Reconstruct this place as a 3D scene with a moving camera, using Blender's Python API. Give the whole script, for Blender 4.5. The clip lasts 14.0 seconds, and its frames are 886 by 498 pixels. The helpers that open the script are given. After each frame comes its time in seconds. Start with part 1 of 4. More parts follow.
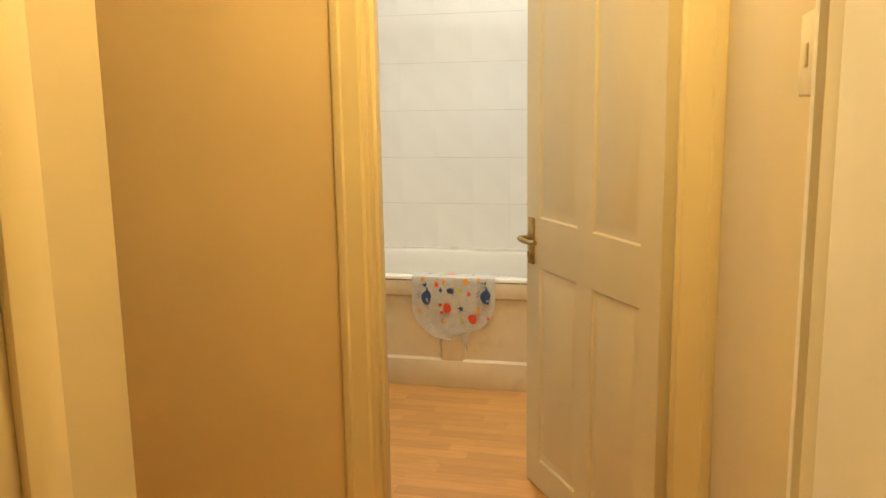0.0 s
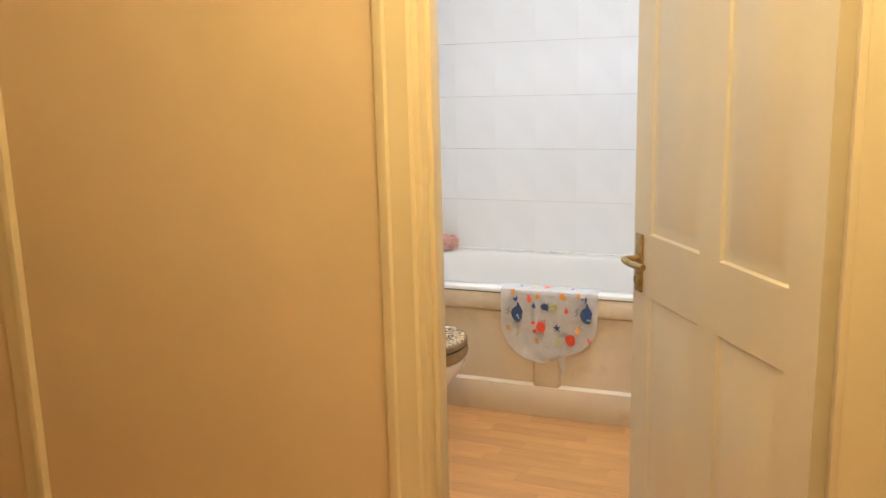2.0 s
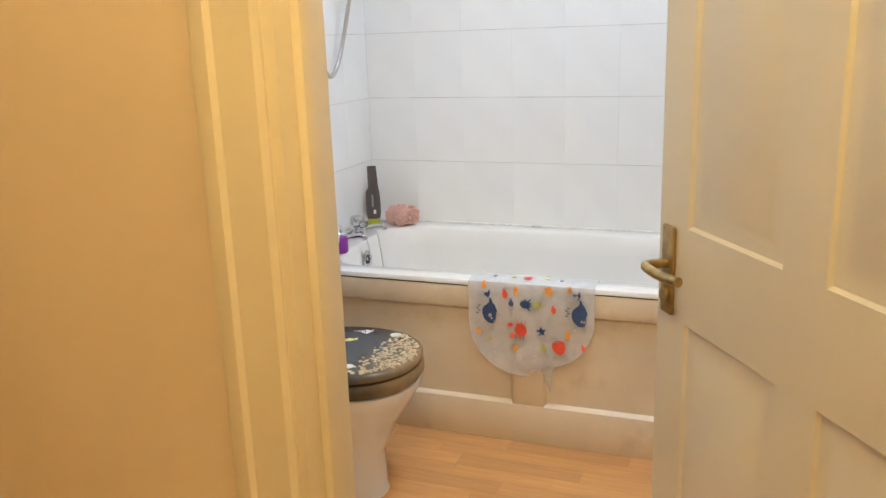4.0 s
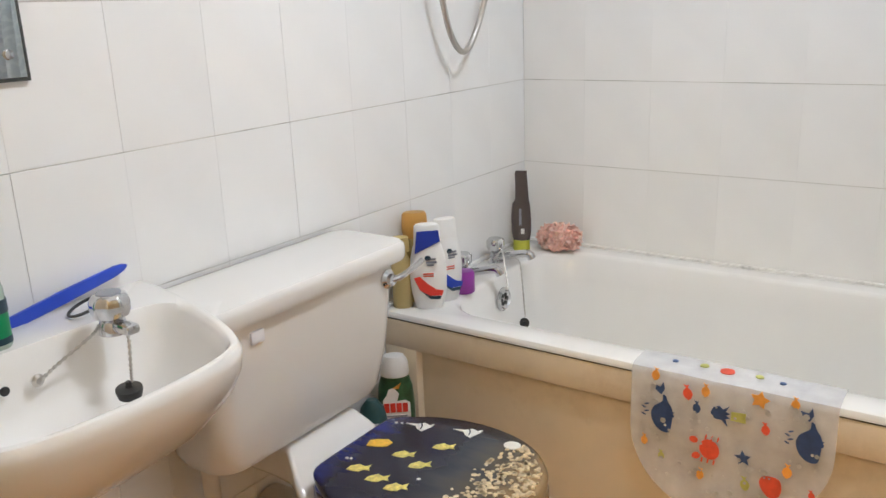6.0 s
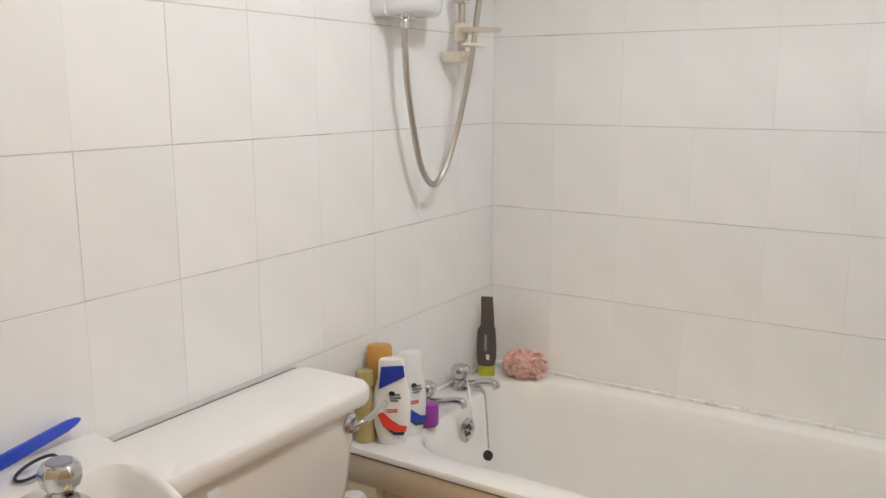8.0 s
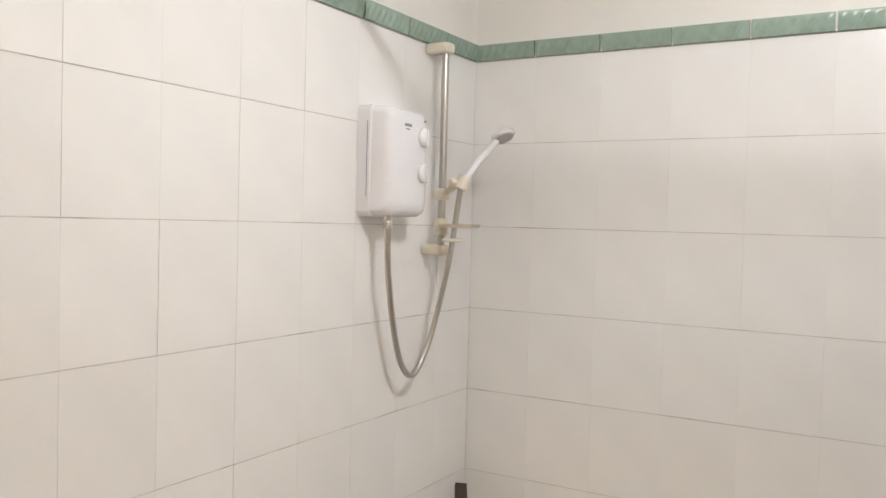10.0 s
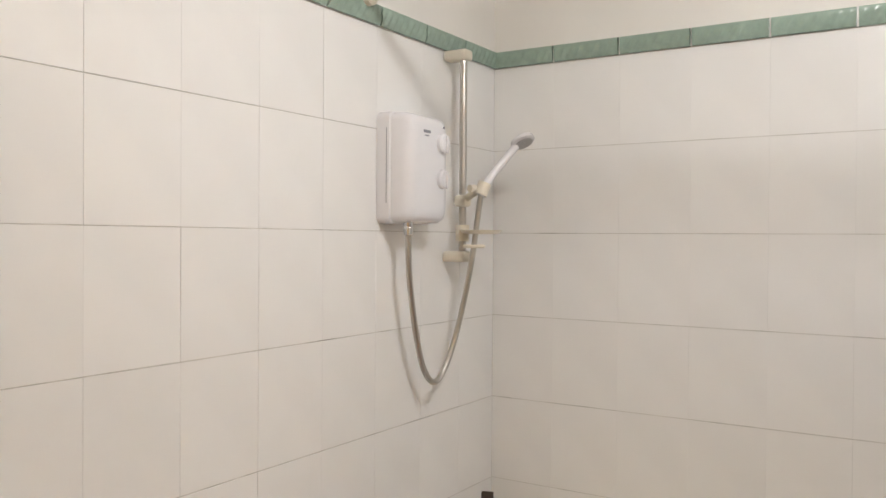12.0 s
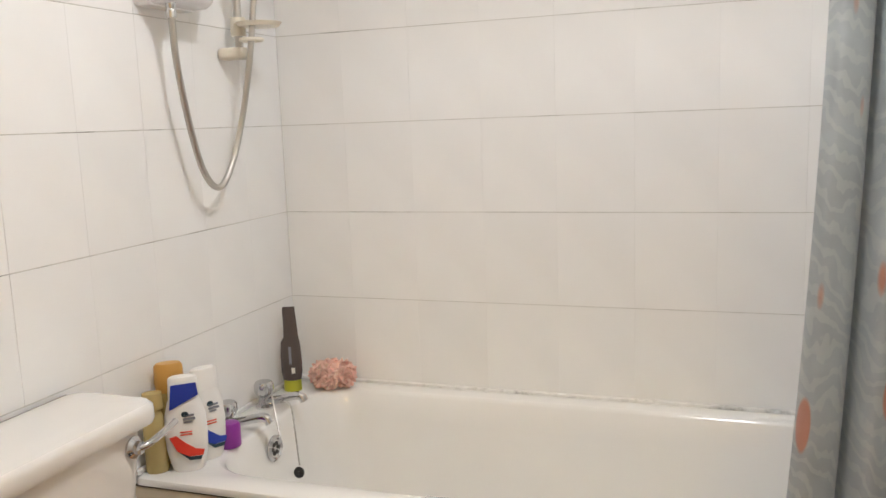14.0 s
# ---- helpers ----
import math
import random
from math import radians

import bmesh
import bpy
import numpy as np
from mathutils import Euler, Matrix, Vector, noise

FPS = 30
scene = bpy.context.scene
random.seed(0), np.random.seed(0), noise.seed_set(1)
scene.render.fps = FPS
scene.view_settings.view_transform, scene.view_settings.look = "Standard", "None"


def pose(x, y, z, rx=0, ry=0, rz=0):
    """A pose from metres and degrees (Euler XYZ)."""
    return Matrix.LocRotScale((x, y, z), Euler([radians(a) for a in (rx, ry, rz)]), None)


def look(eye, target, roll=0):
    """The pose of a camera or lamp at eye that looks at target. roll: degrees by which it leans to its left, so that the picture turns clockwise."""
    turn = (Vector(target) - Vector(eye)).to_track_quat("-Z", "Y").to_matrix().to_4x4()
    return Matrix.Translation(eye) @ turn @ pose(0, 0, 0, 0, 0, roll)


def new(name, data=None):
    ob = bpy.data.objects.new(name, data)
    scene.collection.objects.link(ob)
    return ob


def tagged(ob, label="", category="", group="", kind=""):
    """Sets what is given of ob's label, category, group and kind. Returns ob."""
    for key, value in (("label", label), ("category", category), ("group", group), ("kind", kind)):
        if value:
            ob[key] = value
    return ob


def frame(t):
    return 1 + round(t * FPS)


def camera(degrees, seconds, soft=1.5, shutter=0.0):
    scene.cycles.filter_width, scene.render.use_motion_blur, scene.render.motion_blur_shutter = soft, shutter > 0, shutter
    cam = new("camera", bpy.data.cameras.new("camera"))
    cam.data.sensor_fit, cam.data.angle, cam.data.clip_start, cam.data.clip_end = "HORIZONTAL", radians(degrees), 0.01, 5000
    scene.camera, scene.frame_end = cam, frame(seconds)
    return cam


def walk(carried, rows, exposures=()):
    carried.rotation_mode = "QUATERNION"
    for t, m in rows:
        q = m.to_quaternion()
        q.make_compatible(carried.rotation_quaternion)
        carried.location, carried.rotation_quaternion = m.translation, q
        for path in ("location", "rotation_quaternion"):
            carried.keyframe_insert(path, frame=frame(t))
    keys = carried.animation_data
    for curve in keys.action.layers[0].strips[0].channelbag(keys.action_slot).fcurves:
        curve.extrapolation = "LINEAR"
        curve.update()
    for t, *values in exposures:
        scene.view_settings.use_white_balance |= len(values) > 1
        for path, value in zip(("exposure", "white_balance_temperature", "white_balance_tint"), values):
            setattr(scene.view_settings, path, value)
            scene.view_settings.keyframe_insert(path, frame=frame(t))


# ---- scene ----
cam = camera(56.2, 14.0)
PATH = [
    (0, (1.718, -4.37, 1.322), (1.242, -2.459, 0.974), -0.9),
    (0.5, (1.764, -4.192, 1.324), (1.126, -2.327, 0.988), -0.9),
    (1, (1.76, -4.058, 1.32), (1.064, -2.213, 0.987), 0.8),
    (1.5, (1.709, -3.917, 1.335), (0.959, -2.099, 0.97), -0.4),
    (2, (1.671, -3.84, 1.337), (0.934, -2.021, 0.95), -1.4),
    (2.5, (1.637, -3.801, 1.337), (0.987, -1.954, 0.929), -1.3),
    (2.7, (1.614, -3.739, 1.326), (0.948, -1.902, 0.898), -1.8),
    (4.8, (1.386, -2.561, 1.263), (0.632, -0.796, 0.699), -1.1),
    (5, (1.361, -2.441, 1.273), (0.458, -0.752, 0.696), -1.6),
    (5.5, (1.291, -2.3, 1.26), (0.229, -0.694, 0.72), -2.1),
    (6, (1.257, -2.247, 1.246), (0.15, -0.676, 0.689), -2.3),
    (6.5, (1.247, -2.241, 1.242), (0.125, -0.689, 0.664), -2.4),
    (7, (1.24, -2.224, 1.277), (0.127, -0.663, 0.705), -2.2),
    (7.5, (1.228, -2.219, 1.316), (0.169, -0.583, 0.865), -0.8),
    (8, (1.223, -2.216, 1.378), (0.173, -0.556, 1.001), -0.0),
    (8.5, (1.209, -2.211, 1.435), (0.193, -0.522, 1.099), 0.5),
    (9, (1.216, -2.217, 1.502), (0.201, -0.501, 1.335), 1.0),
    (9.2, (1.214, -2.227, 1.518), (0.204, -0.506, 1.382), 1.2),
    (11.3, (1.213, -2.253, 1.549), (0.17, -0.547, 1.541), 0.7),
    (11.5, (1.242, -2.251, 1.552), (0.177, -0.558, 1.534), 0.6),
    (12, (1.223, -2.239, 1.512), (0.16, -0.545, 1.487), 0.4),
    (12.5, (1.207, -2.229, 1.48), (0.203, -0.5, 1.416), -0.1),
    (13, (1.236, -2.215, 1.384), (0.321, -0.441, 1.264), -0.2),
    (13.5, (1.262, -2.186, 1.371), (0.4755, -0.388, 1.0955), 0.1),
    (14, (1.236, -2.136, 1.275), (0.580, -0.281, 0.973), -2.1),
]
EXPOSURES = [(0, 0.08, 7400, 4), (0.8, 0.14, 6500, 8), (1.5, 0.25, 5900, 10), (2.7, 0.30, 5400, 10), (4.8, 0.16, 5500, 8), (5.5, 0.10, 5550, 8), (6.5, 0.05, 5750, 10), (9, -0.17, 6150, 11), (11.5, -0.30, 6350, 12), (12.5, -0.40, 6450, 12), (13, -0.38, 6500, 12), (13.5, -0.20, 6450, 12), (14, 0.02, 6200, 11)]
walk(cam, [(t, look(eye, target, roll)) for t, eye, target, roll in PATH], EXPOSURES)

# ---- world and light ----
world = bpy.data.worlds.new("world")
world.use_nodes = True
scene.world = world
world.node_tree.nodes["Background"].inputs[0].default_value = (0.9, 0.95, 1.0, 1)
world.node_tree.nodes["Background"].inputs[1].default_value = 0.02
scene.view_settings.exposure = 0.0
BATH_LAMP = (1.14, -1.14, 2.39)
HALL_LAMP = (1.42, -3.15, 2.33)
BATH_GLOW, HALL_GLOW = 112.0, 100.0
BATH_TINT, HALL_TINT = (1.0, 0.985, 0.955), (1.0, 0.69, 0.26)


# ---- materials ----
def shade(name, color, rough=0.5, metal=0.0, vary=0.06, scale=9.0, bump=0.0, bump_scale=60.0, coat=0.0, stain=None, stain_amount=0.0, by_object=0.0, transmission=0.0, alpha=1.0):
    """Base colour with blotches at two scales, fine relief, and a change from piece to piece."""
    m = bpy.data.materials.new(name)
    m.use_nodes = True
    t = m.node_tree
    n, l = t.nodes, t.links
    b = n["Principled BSDF"]
    b.inputs["Roughness"].default_value = rough
    b.inputs["Metallic"].default_value = metal
    b.inputs["Coat Weight"].default_value = coat
    b.inputs["Coat Roughness"].default_value = 0.08
    b.inputs["Transmission Weight"].default_value = transmission
    b.inputs["Alpha"].default_value = alpha
    co = n.new("ShaderNodeTexCoord")
    big = n.new("ShaderNodeTexNoise")
    big.inputs["Scale"].default_value = scale
    big.inputs["Detail"].default_value = 6
    l.new(co.outputs["Object"], big.inputs["Vector"])
    ramp = n.new("ShaderNodeMapRange")
    ramp.inputs["From Min"].default_value, ramp.inputs["From Max"].default_value = 0.3, 0.7
    ramp.inputs["To Min"].default_value, ramp.inputs["To Max"].default_value = 1 - vary, 1 + vary
    l.new(big.outputs["Fac"], ramp.inputs["Value"])
    value = ramp.outputs[0]
    if by_object:
        info = n.new("ShaderNodeObjectInfo")
        r2 = n.new("ShaderNodeMapRange")
        r2.inputs["To Min"].default_value, r2.inputs["To Max"].default_value = 1 - by_object, 1 + by_object
        l.new(info.outputs["Random"], r2.inputs["Value"])
        mul = n.new("ShaderNodeMath")
        mul.operation = "MULTIPLY"
        l.new(value, mul.inputs[0])
        l.new(r2.outputs[0], mul.inputs[1])
        value = mul.outputs[0]
    hue = n.new("ShaderNodeHueSaturation")
    hue.inputs["Color"].default_value = (*color, 1)
    l.new(value, hue.inputs["Value"])
    out = hue.outputs["Color"]
    if stain:
        sn = n.new("ShaderNodeTexNoise")
        sn.inputs["Scale"].default_value = scale * 0.6
        sn.inputs["Detail"].default_value = 9
        sn.inputs["Roughness"].default_value = 0.7
        l.new(co.outputs["Object"], sn.inputs["Vector"])
        sr = n.new("ShaderNodeMapRange")
        sr.inputs["From Min"].default_value, sr.inputs["From Max"].default_value = 0.52, 0.72
        sr.inputs["To Max"].default_value = stain_amount
        l.new(sn.outputs["Fac"], sr.inputs["Value"])
        mix = n.new("ShaderNodeMix")
        mix.data_type = "RGBA"
        l.new(sr.outputs[0], mix.inputs["Factor"])
        l.new(out, mix.inputs["A"])
        mix.inputs["B"].default_value = (*stain, 1)
        out = mix.outputs["Result"]
    l.new(out, b.inputs["Base Color"])
    rr = n.new("ShaderNodeMapRange")
    rr.inputs["To Min"].default_value, rr.inputs["To Max"].default_value = rough * 0.85, min(1, rough * 1.15)
    l.new(big.outputs["Fac"], rr.inputs["Value"])
    l.new(rr.outputs[0], b.inputs["Roughness"])
    if bump:
        fine = n.new("ShaderNodeTexNoise")
        fine.inputs["Scale"].default_value = bump_scale
        fine.inputs["Detail"].default_value = 4
        l.new(co.outputs["Object"], fine.inputs["Vector"])
        bp = n.new("ShaderNodeBump")
        bp.inputs["Strength"].default_value = bump
        bp.inputs["Distance"].default_value = 0.002
        l.new(fine.outputs["Fac"], bp.inputs["Height"])
        l.new(bp.outputs[0], b.inputs["Normal"])
    return m


def glow(name, tint, strength):
    m = bpy.data.materials.new(name)
    m.use_nodes = True
    b = m.node_tree.nodes["Principled BSDF"]
    b.inputs["Base Color"].default_value = (0.9, 0.9, 0.88, 1)
    b.inputs["Emission Color"].default_value = (*tint, 1)
    b.inputs["Emission Strength"].default_value = strength
    return m


def wood_floor(name):
    """Orange-toned laminate: grain stretched along x, every strip its own tone."""
    m = shade(name, (0.57, 0.30, 0.105), rough=0.36, vary=0.10, scale=5, by_object=0.11, bump=0.05)
    n, l = m.node_tree.nodes, m.node_tree.links
    noise_node = [k for k in n if k.bl_idname == "ShaderNodeTexNoise"][0]
    co = [k for k in n if k.bl_idname == "ShaderNodeTexCoord"][0]
    mp = n.new("ShaderNodeMapping")
    mp.inputs["Scale"].default_value = (1.2, 14, 1)
    l.new(co.outputs["Object"], mp.inputs["Vector"])
    l.new(mp.outputs[0], noise_node.inputs["Vector"])
    return m


def lid_material():
    """Moulded resin: navy, fading to a sandy front."""
    m = bpy.data.materials.new("sea_scene_resin")
    m.use_nodes = True
    n, l = m.node_tree.nodes, m.node_tree.links
    b = n["Principled BSDF"]
    b.inputs["Roughness"].default_value = 0.22
    b.inputs["Specular IOR Level"].default_value = 0.35
    b.inputs["Coat Weight"].default_value = 0.1
    co = n.new("ShaderNodeTexCoord")
    sx = n.new("ShaderNodeSeparateXYZ")
    l.new(co.outputs["Object"], sx.inputs[0])
    nz = n.new("ShaderNodeTexNoise")
    nz.inputs["Scale"].default_value = 14
    nz.inputs["Detail"].default_value = 7
    mp = n.new("ShaderNodeMapping")
    mp.inputs["Scale"].default_value = (0.5, 1.6, 1)
    l.new(co.outputs["Object"], mp.inputs[0])
    l.new(mp.outputs[0], nz.inputs["Vector"])
    ma = n.new("ShaderNodeMath")
    ma.operation = "MULTIPLY_ADD"
    l.new(nz.outputs["Fac"], ma.inputs[0])
    ma.inputs[1].default_value = 0.16
    l.new(sx.outputs["X"], ma.inputs[2])
    cr = n.new("ShaderNodeValToRGB")
    e = cr.color_ramp.elements
    e[0].position, e[0].color = 0.02, (0.02, 0.03, 0.22, 1)
    e[1].position, e[1].color = 0.42, (0.26, 0.165, 0.07, 1)
    for p, c in ((0.085, (0.016, 0.016, 0.035, 1)), (0.215, (0.018, 0.018, 0.034, 1)), (0.275, (0.045, 0.048, 0.055, 1)), (0.335, (0.085, 0.07, 0.05, 1))):
        k = e.new(p)
        k.color = c
    l.new(ma.outputs[0], cr.inputs[0])
    l.new(cr.outputs[0], b.inputs["Base Color"])
    return m


def curtain_material():
    """Grey-blue satin with pale leaf sprays and orange petals woven in."""
    m = shade("curtain_fabric", (0.56, 0.60, 0.62), rough=0.42, vary=0.10, scale=12, bump=0.12, bump_scale=220)
    n, l = m.node_tree.nodes, m.node_tree.links
    b = n["Principled BSDF"]
    b.inputs["Sheen Weight"].default_value = 0.3
    co = [k for k in n if k.bl_idname == "ShaderNodeTexCoord"][0]
    out = b.inputs["Base Color"].links[0].from_socket
    for scale, stretch, lo, hi, color in ((26, (1, 1, 0.35), 0.50, 0.56, (0.74, 0.77, 0.75)), (6, (1.5, 0.8, 1.0), 0.27, 0.24, (0.70, 0.26, 0.13))):
        mp = n.new("ShaderNodeMapping")
        mp.inputs["Scale"].default_value = stretch
        mp.inputs["Rotation"].default_value = (0, 0, 1.25)
        l.new(co.outputs["UV"], mp.inputs[0])
        if scale > 10:
            tx = n.new("ShaderNodeTexWave")
            tx.inputs["Distortion"].default_value = 14
            tx.inputs["Detail"].default_value = 3
            tx.inputs["Scale"].default_value = scale * 0.35
            src = tx.outputs["Fac"]
            lo, hi = 0.62, 0.80
        else:
            tx = n.new("ShaderNodeTexVoronoi")
            tx.inputs["Scale"].default_value = scale
            src = tx.outputs["Distance"]
        l.new(mp.outputs[0], tx.inputs["Vector"])
        mr = n.new("ShaderNodeMapRange")
        mr.inputs["From Min"].default_value, mr.inputs["From Max"].default_value = lo, hi
        mr.inputs["To Max"].default_value = 0.45 if scale > 10 else 0.75
        l.new(src, mr.inputs["Value"])
        mix = n.new("ShaderNodeMix")
        mix.data_type = "RGBA"
        l.new(mr.outputs[0], mix.inputs["Factor"])
        l.new(out, mix.inputs["A"])
        mix.inputs["B"].default_value = (*color, 1)
        out = mix.outputs["Result"]
    l.new(out, b.inputs["Base Color"])
    return m


TILE = shade("white_glazed_tile", (0.86, 0.855, 0.845), rough=0.20, vary=0.025, scale=4, by_object=0.012, bump=0.03, bump_scale=25)
GROUT = shade("old_grout", (0.62, 0.60, 0.57), rough=0.9, vary=0.18, scale=14, bump=0.3, stain=(0.07, 0.055, 0.04), stain_amount=0.85)
SILICONE = shade("white_silicone_with_mould", (0.80, 0.79, 0.77), rough=0.4, vary=0.04, scale=30, stain=(0.05, 0.045, 0.04), stain_amount=0.55)
PLASTER = shade("cream_painted_plaster", (0.82, 0.80, 0.76), rough=0.75, vary=0.03, scale=3, bump=0.12, bump_scale=120)
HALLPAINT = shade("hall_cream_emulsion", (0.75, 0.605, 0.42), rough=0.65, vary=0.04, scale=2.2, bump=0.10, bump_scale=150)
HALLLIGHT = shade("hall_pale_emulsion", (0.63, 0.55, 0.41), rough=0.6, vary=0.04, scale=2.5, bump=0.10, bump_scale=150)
GLOSS = shade("yellowed_gloss_paint", (0.74, 0.65, 0.47), rough=0.38, vary=0.03, scale=3)
DOORPAINT = shade("cream_door_paint", (0.71, 0.65, 0.52), rough=0.38, vary=0.03, scale=4, bump=0.05, bump_scale=60)
# white paint; its slight blue stands in for cooler light from another room
WHITEGLOSS = shade("white_gloss_paint", (0.80, 0.80, 0.83), rough=0.35, vary=0.03, scale=6)
PANELPAINT = shade("cream_bath_panel_paint", (0.73, 0.62, 0.46), rough=0.42, vary=0.06, scale=5, bump=0.08, stain=(0.40, 0.28, 0.17), stain_amount=0.45)
# near-black colour that paints shade into narrow gaps
GAPDARK = shade("painted_gap_shade", (0.08, 0.065, 0.05), rough=0.9, vary=0.3, scale=40)
CERAMIC = shade("white_vitreous_china", (0.82, 0.80, 0.77), rough=0.09, vary=0.012, scale=5, coat=0.5)
ENAMEL = shade("white_bath_enamel", (0.83, 0.82, 0.80), rough=0.12, vary=0.012, scale=5, coat=0.4)
CHROME = shade("chrome", (0.60, 0.60, 0.61), rough=0.07, metal=1.0, vary=0.06, scale=30)
STEEL = shade("brushed_steel_hose", (0.52, 0.50, 0.47), rough=0.34, metal=1.0, vary=0.05, scale=20)
BRASS = shade("tarnished_brass", (0.42, 0.30, 0.12), rough=0.32, metal=1.0, vary=0.25, scale=50)
IVORY = shade("ivory_plastic", (0.76, 0.71, 0.60), rough=0.35, vary=0.04, scale=20)
WHITEPLASTIC = shade("white_plastic", (0.82, 0.82, 0.85), rough=0.25, vary=0.015, scale=12)
GREYPRINT = shade("grey_print", (0.25, 0.26, 0.30), rough=0.5, vary=0.05)
GREEN = shade("green_glazed_border", (0.29, 0.385, 0.325), rough=0.22, vary=0.10, scale=40, by_object=0.08)
RUBBER = shade("black_rubber", (0.02, 0.02, 0.02), rough=0.5, vary=0.1)
BLUE = shade("blue_comb_plastic", (0.025, 0.07, 0.55), rough=0.35, vary=0.08, scale=30)
NAVY = shade("navy_print", (0.035, 0.075, 0.20), rough=0.5, vary=0.15, scale=60)
RED = shade("red_print", (0.72, 0.09, 0.04), rough=0.5, vary=0.12, scale=60)
ORANGE = shade("orange_print", (0.80, 0.36, 0.06), rough=0.5, vary=0.12, scale=60)
LIME = shade("olive_print", (0.45, 0.46, 0.12), rough=0.5, vary=0.12, scale=60)
DOTGREY = shade("grey_dot_print", (0.38, 0.38, 0.38), rough=0.5, vary=0.2, scale=60)
MATVINYL = shade("frosted_vinyl", (0.87, 0.87, 0.89), rough=0.34, vary=0.10, scale=28, bump=0.25, bump_scale=90, alpha=0.44)
FLOORWOOD = wood_floor("laminate_strip")
FLOORGAP = shade("laminate_joint", (0.22, 0.11, 0.045), rough=0.6)
LID = lid_material()
SEATNAVY = shade("black_navy_resin", (0.018, 0.018, 0.04), rough=0.15, vary=0.2, coat=0.5)
YELLOWFISH = shade("yellow_fish_inlay", (0.72, 0.62, 0.16), rough=0.35, vary=0.35, scale=120)
GOLDFISH = shade("golden_fish_inlay", (0.85, 0.52, 0.04), rough=0.35, vary=0.2, scale=120)
SHELL = shade("shell_inlay", (0.66, 0.53, 0.33), rough=0.35, vary=0.35, scale=130)
PALE = shade("pale_shell", (0.75, 0.73, 0.68), rough=0.35, vary=0.1, scale=80)
CURTAIN = curtain_material()
MIRROR = shade("mirror_glass", (0.86, 0.88, 0.87), rough=0.02, metal=1.0, vary=0.01)
MIRROREDGE = shade("dark_mirror_edge", (0.06, 0.065, 0.06), rough=0.4)
BOTTLEWHITE = shade("white_bottle_plastic", (0.82, 0.81, 0.79), rough=0.3, vary=0.02)
BOTTLEBLUE = shade("royal_blue_cap", (0.02, 0.05, 0.38), rough=0.3)
AMBER = shade("amber_cap", (0.55, 0.30, 0.07), rough=0.35, vary=0.1)
HONEY = shade("honey_shower_gel", (0.66, 0.52, 0.22), rough=0.2, vary=0.1, transmission=0.25)
PURPLE = shade("purple_plastic", (0.25, 0.03, 0.30), rough=0.35)
DARKTUBE = shade("dark_brown_tube", (0.085, 0.066, 0.060), rough=0.35, vary=0.1)
LIMECAP = shade("yellow_green_cap", (0.42, 0.42, 0.03), rough=0.35)
PINK = shade("pink_nylon_mesh", (1.0, 0.63, 0.54), rough=0.9, vary=0.05, scale=60, alpha=0.75)
PINK.node_tree.nodes["Principled BSDF"].inputs["Subsurface Weight"].default_value = 0.5
PINK.node_tree.nodes["Principled BSDF"].inputs["Subsurface Radius"].default_value = (0.05, 0.03, 0.025)
GREENGEL = shade("green_soap_label", (0.01, 0.27, 0.09), rough=0.3, vary=0.1)
CLEARGEL = shade("clear_soap_plastic", (0.62, 0.74, 0.62), rough=0.15, transmission=0.3)
DARKLABEL = shade("dark_navy_label", (0.02, 0.05, 0.07), rough=0.4)
BOTTLEGREEN = shade("dark_green_bottle", (0.03, 0.09, 0.035), rough=0.3, vary=0.3, scale=60)
TEAL = shade("teal_bottle", (0.03, 0.085, 0.09), rough=0.3)
REDLABEL = shade("red_label", (0.72, 0.05, 0.03), rough=0.4)
PIPEWHITE = shade("off_white_pipe", (0.66, 0.60, 0.52), rough=0.4, vary=0.1, scale=20)
BATHBULB = glow("bathroom_lamp_glow", BATH_TINT, BATH_GLOW)
HALLBULB = glow("hall_lamp_glow", HALL_TINT, HALL_GLOW)


# ---- mesh helpers ----
def box(bm, x0, x1, y0, y1, z0, z1, bevel=0.0, segments=2):
    v = [bm.verts.new(p) for p in ((x0, y0, z0), (x1, y0, z0), (x1, y1, z0), (x0, y1, z0), (x0, y0, z1), (x1, y0, z1), (x1, y1, z1), (x0, y1, z1))]
    f = [bm.faces.new([v[i] for i in q]) for q in ((3, 2, 1, 0), (4, 5, 6, 7), (0, 1, 5, 4), (1, 2, 6, 5), (2, 3, 7, 6), (3, 0, 4, 7))]
    if bevel:
        edges = {e for k in f for e in k.edges}
        bmesh.ops.bevel(bm, geom=list(edges), offset=bevel, segments=segments, profile=0.5, affect="EDGES")
    return bm


def boxes(*specs, bevel=0.0):
    bm = bmesh.new()
    for s in specs:
        box(bm, *s, bevel=bevel)
    return bm


def loft(rings, cap_start=True, cap_end=True, bm=None):
    bm = bm or bmesh.new()
    rows = [[bm.verts.new(p) for p in r] for r in rings]
    k = len(rows[0])
    for a, b in zip(rows, rows[1:]):
        for i in range(k):
            bm.faces.new((a[i], a[(i + 1) % k], b[(i + 1) % k], b[i]))
    if cap_start:
        bm.faces.new(rows[0][::-1])
    if cap_end:
        bm.faces.new(rows[-1])
    bmesh.ops.recalc_face_normals(bm, faces=bm.faces[:])
    return bm


def rounded(x0, x1, y0, y1, r, z, n=6):
    """A ring round a rectangle with rounded corners."""
    ring = []
    for cx, cy, a in ((x1 - r, y1 - r, 0), (x0 + r, y1 - r, 90), (x0 + r, y0 + r, 180), (x1 - r, y0 + r, 270)):
        for i in range(n + 1):
            t = radians(a + 90 * i / n)
            ring.append((cx + r * math.cos(t), cy + r * math.sin(t), z))
    return ring


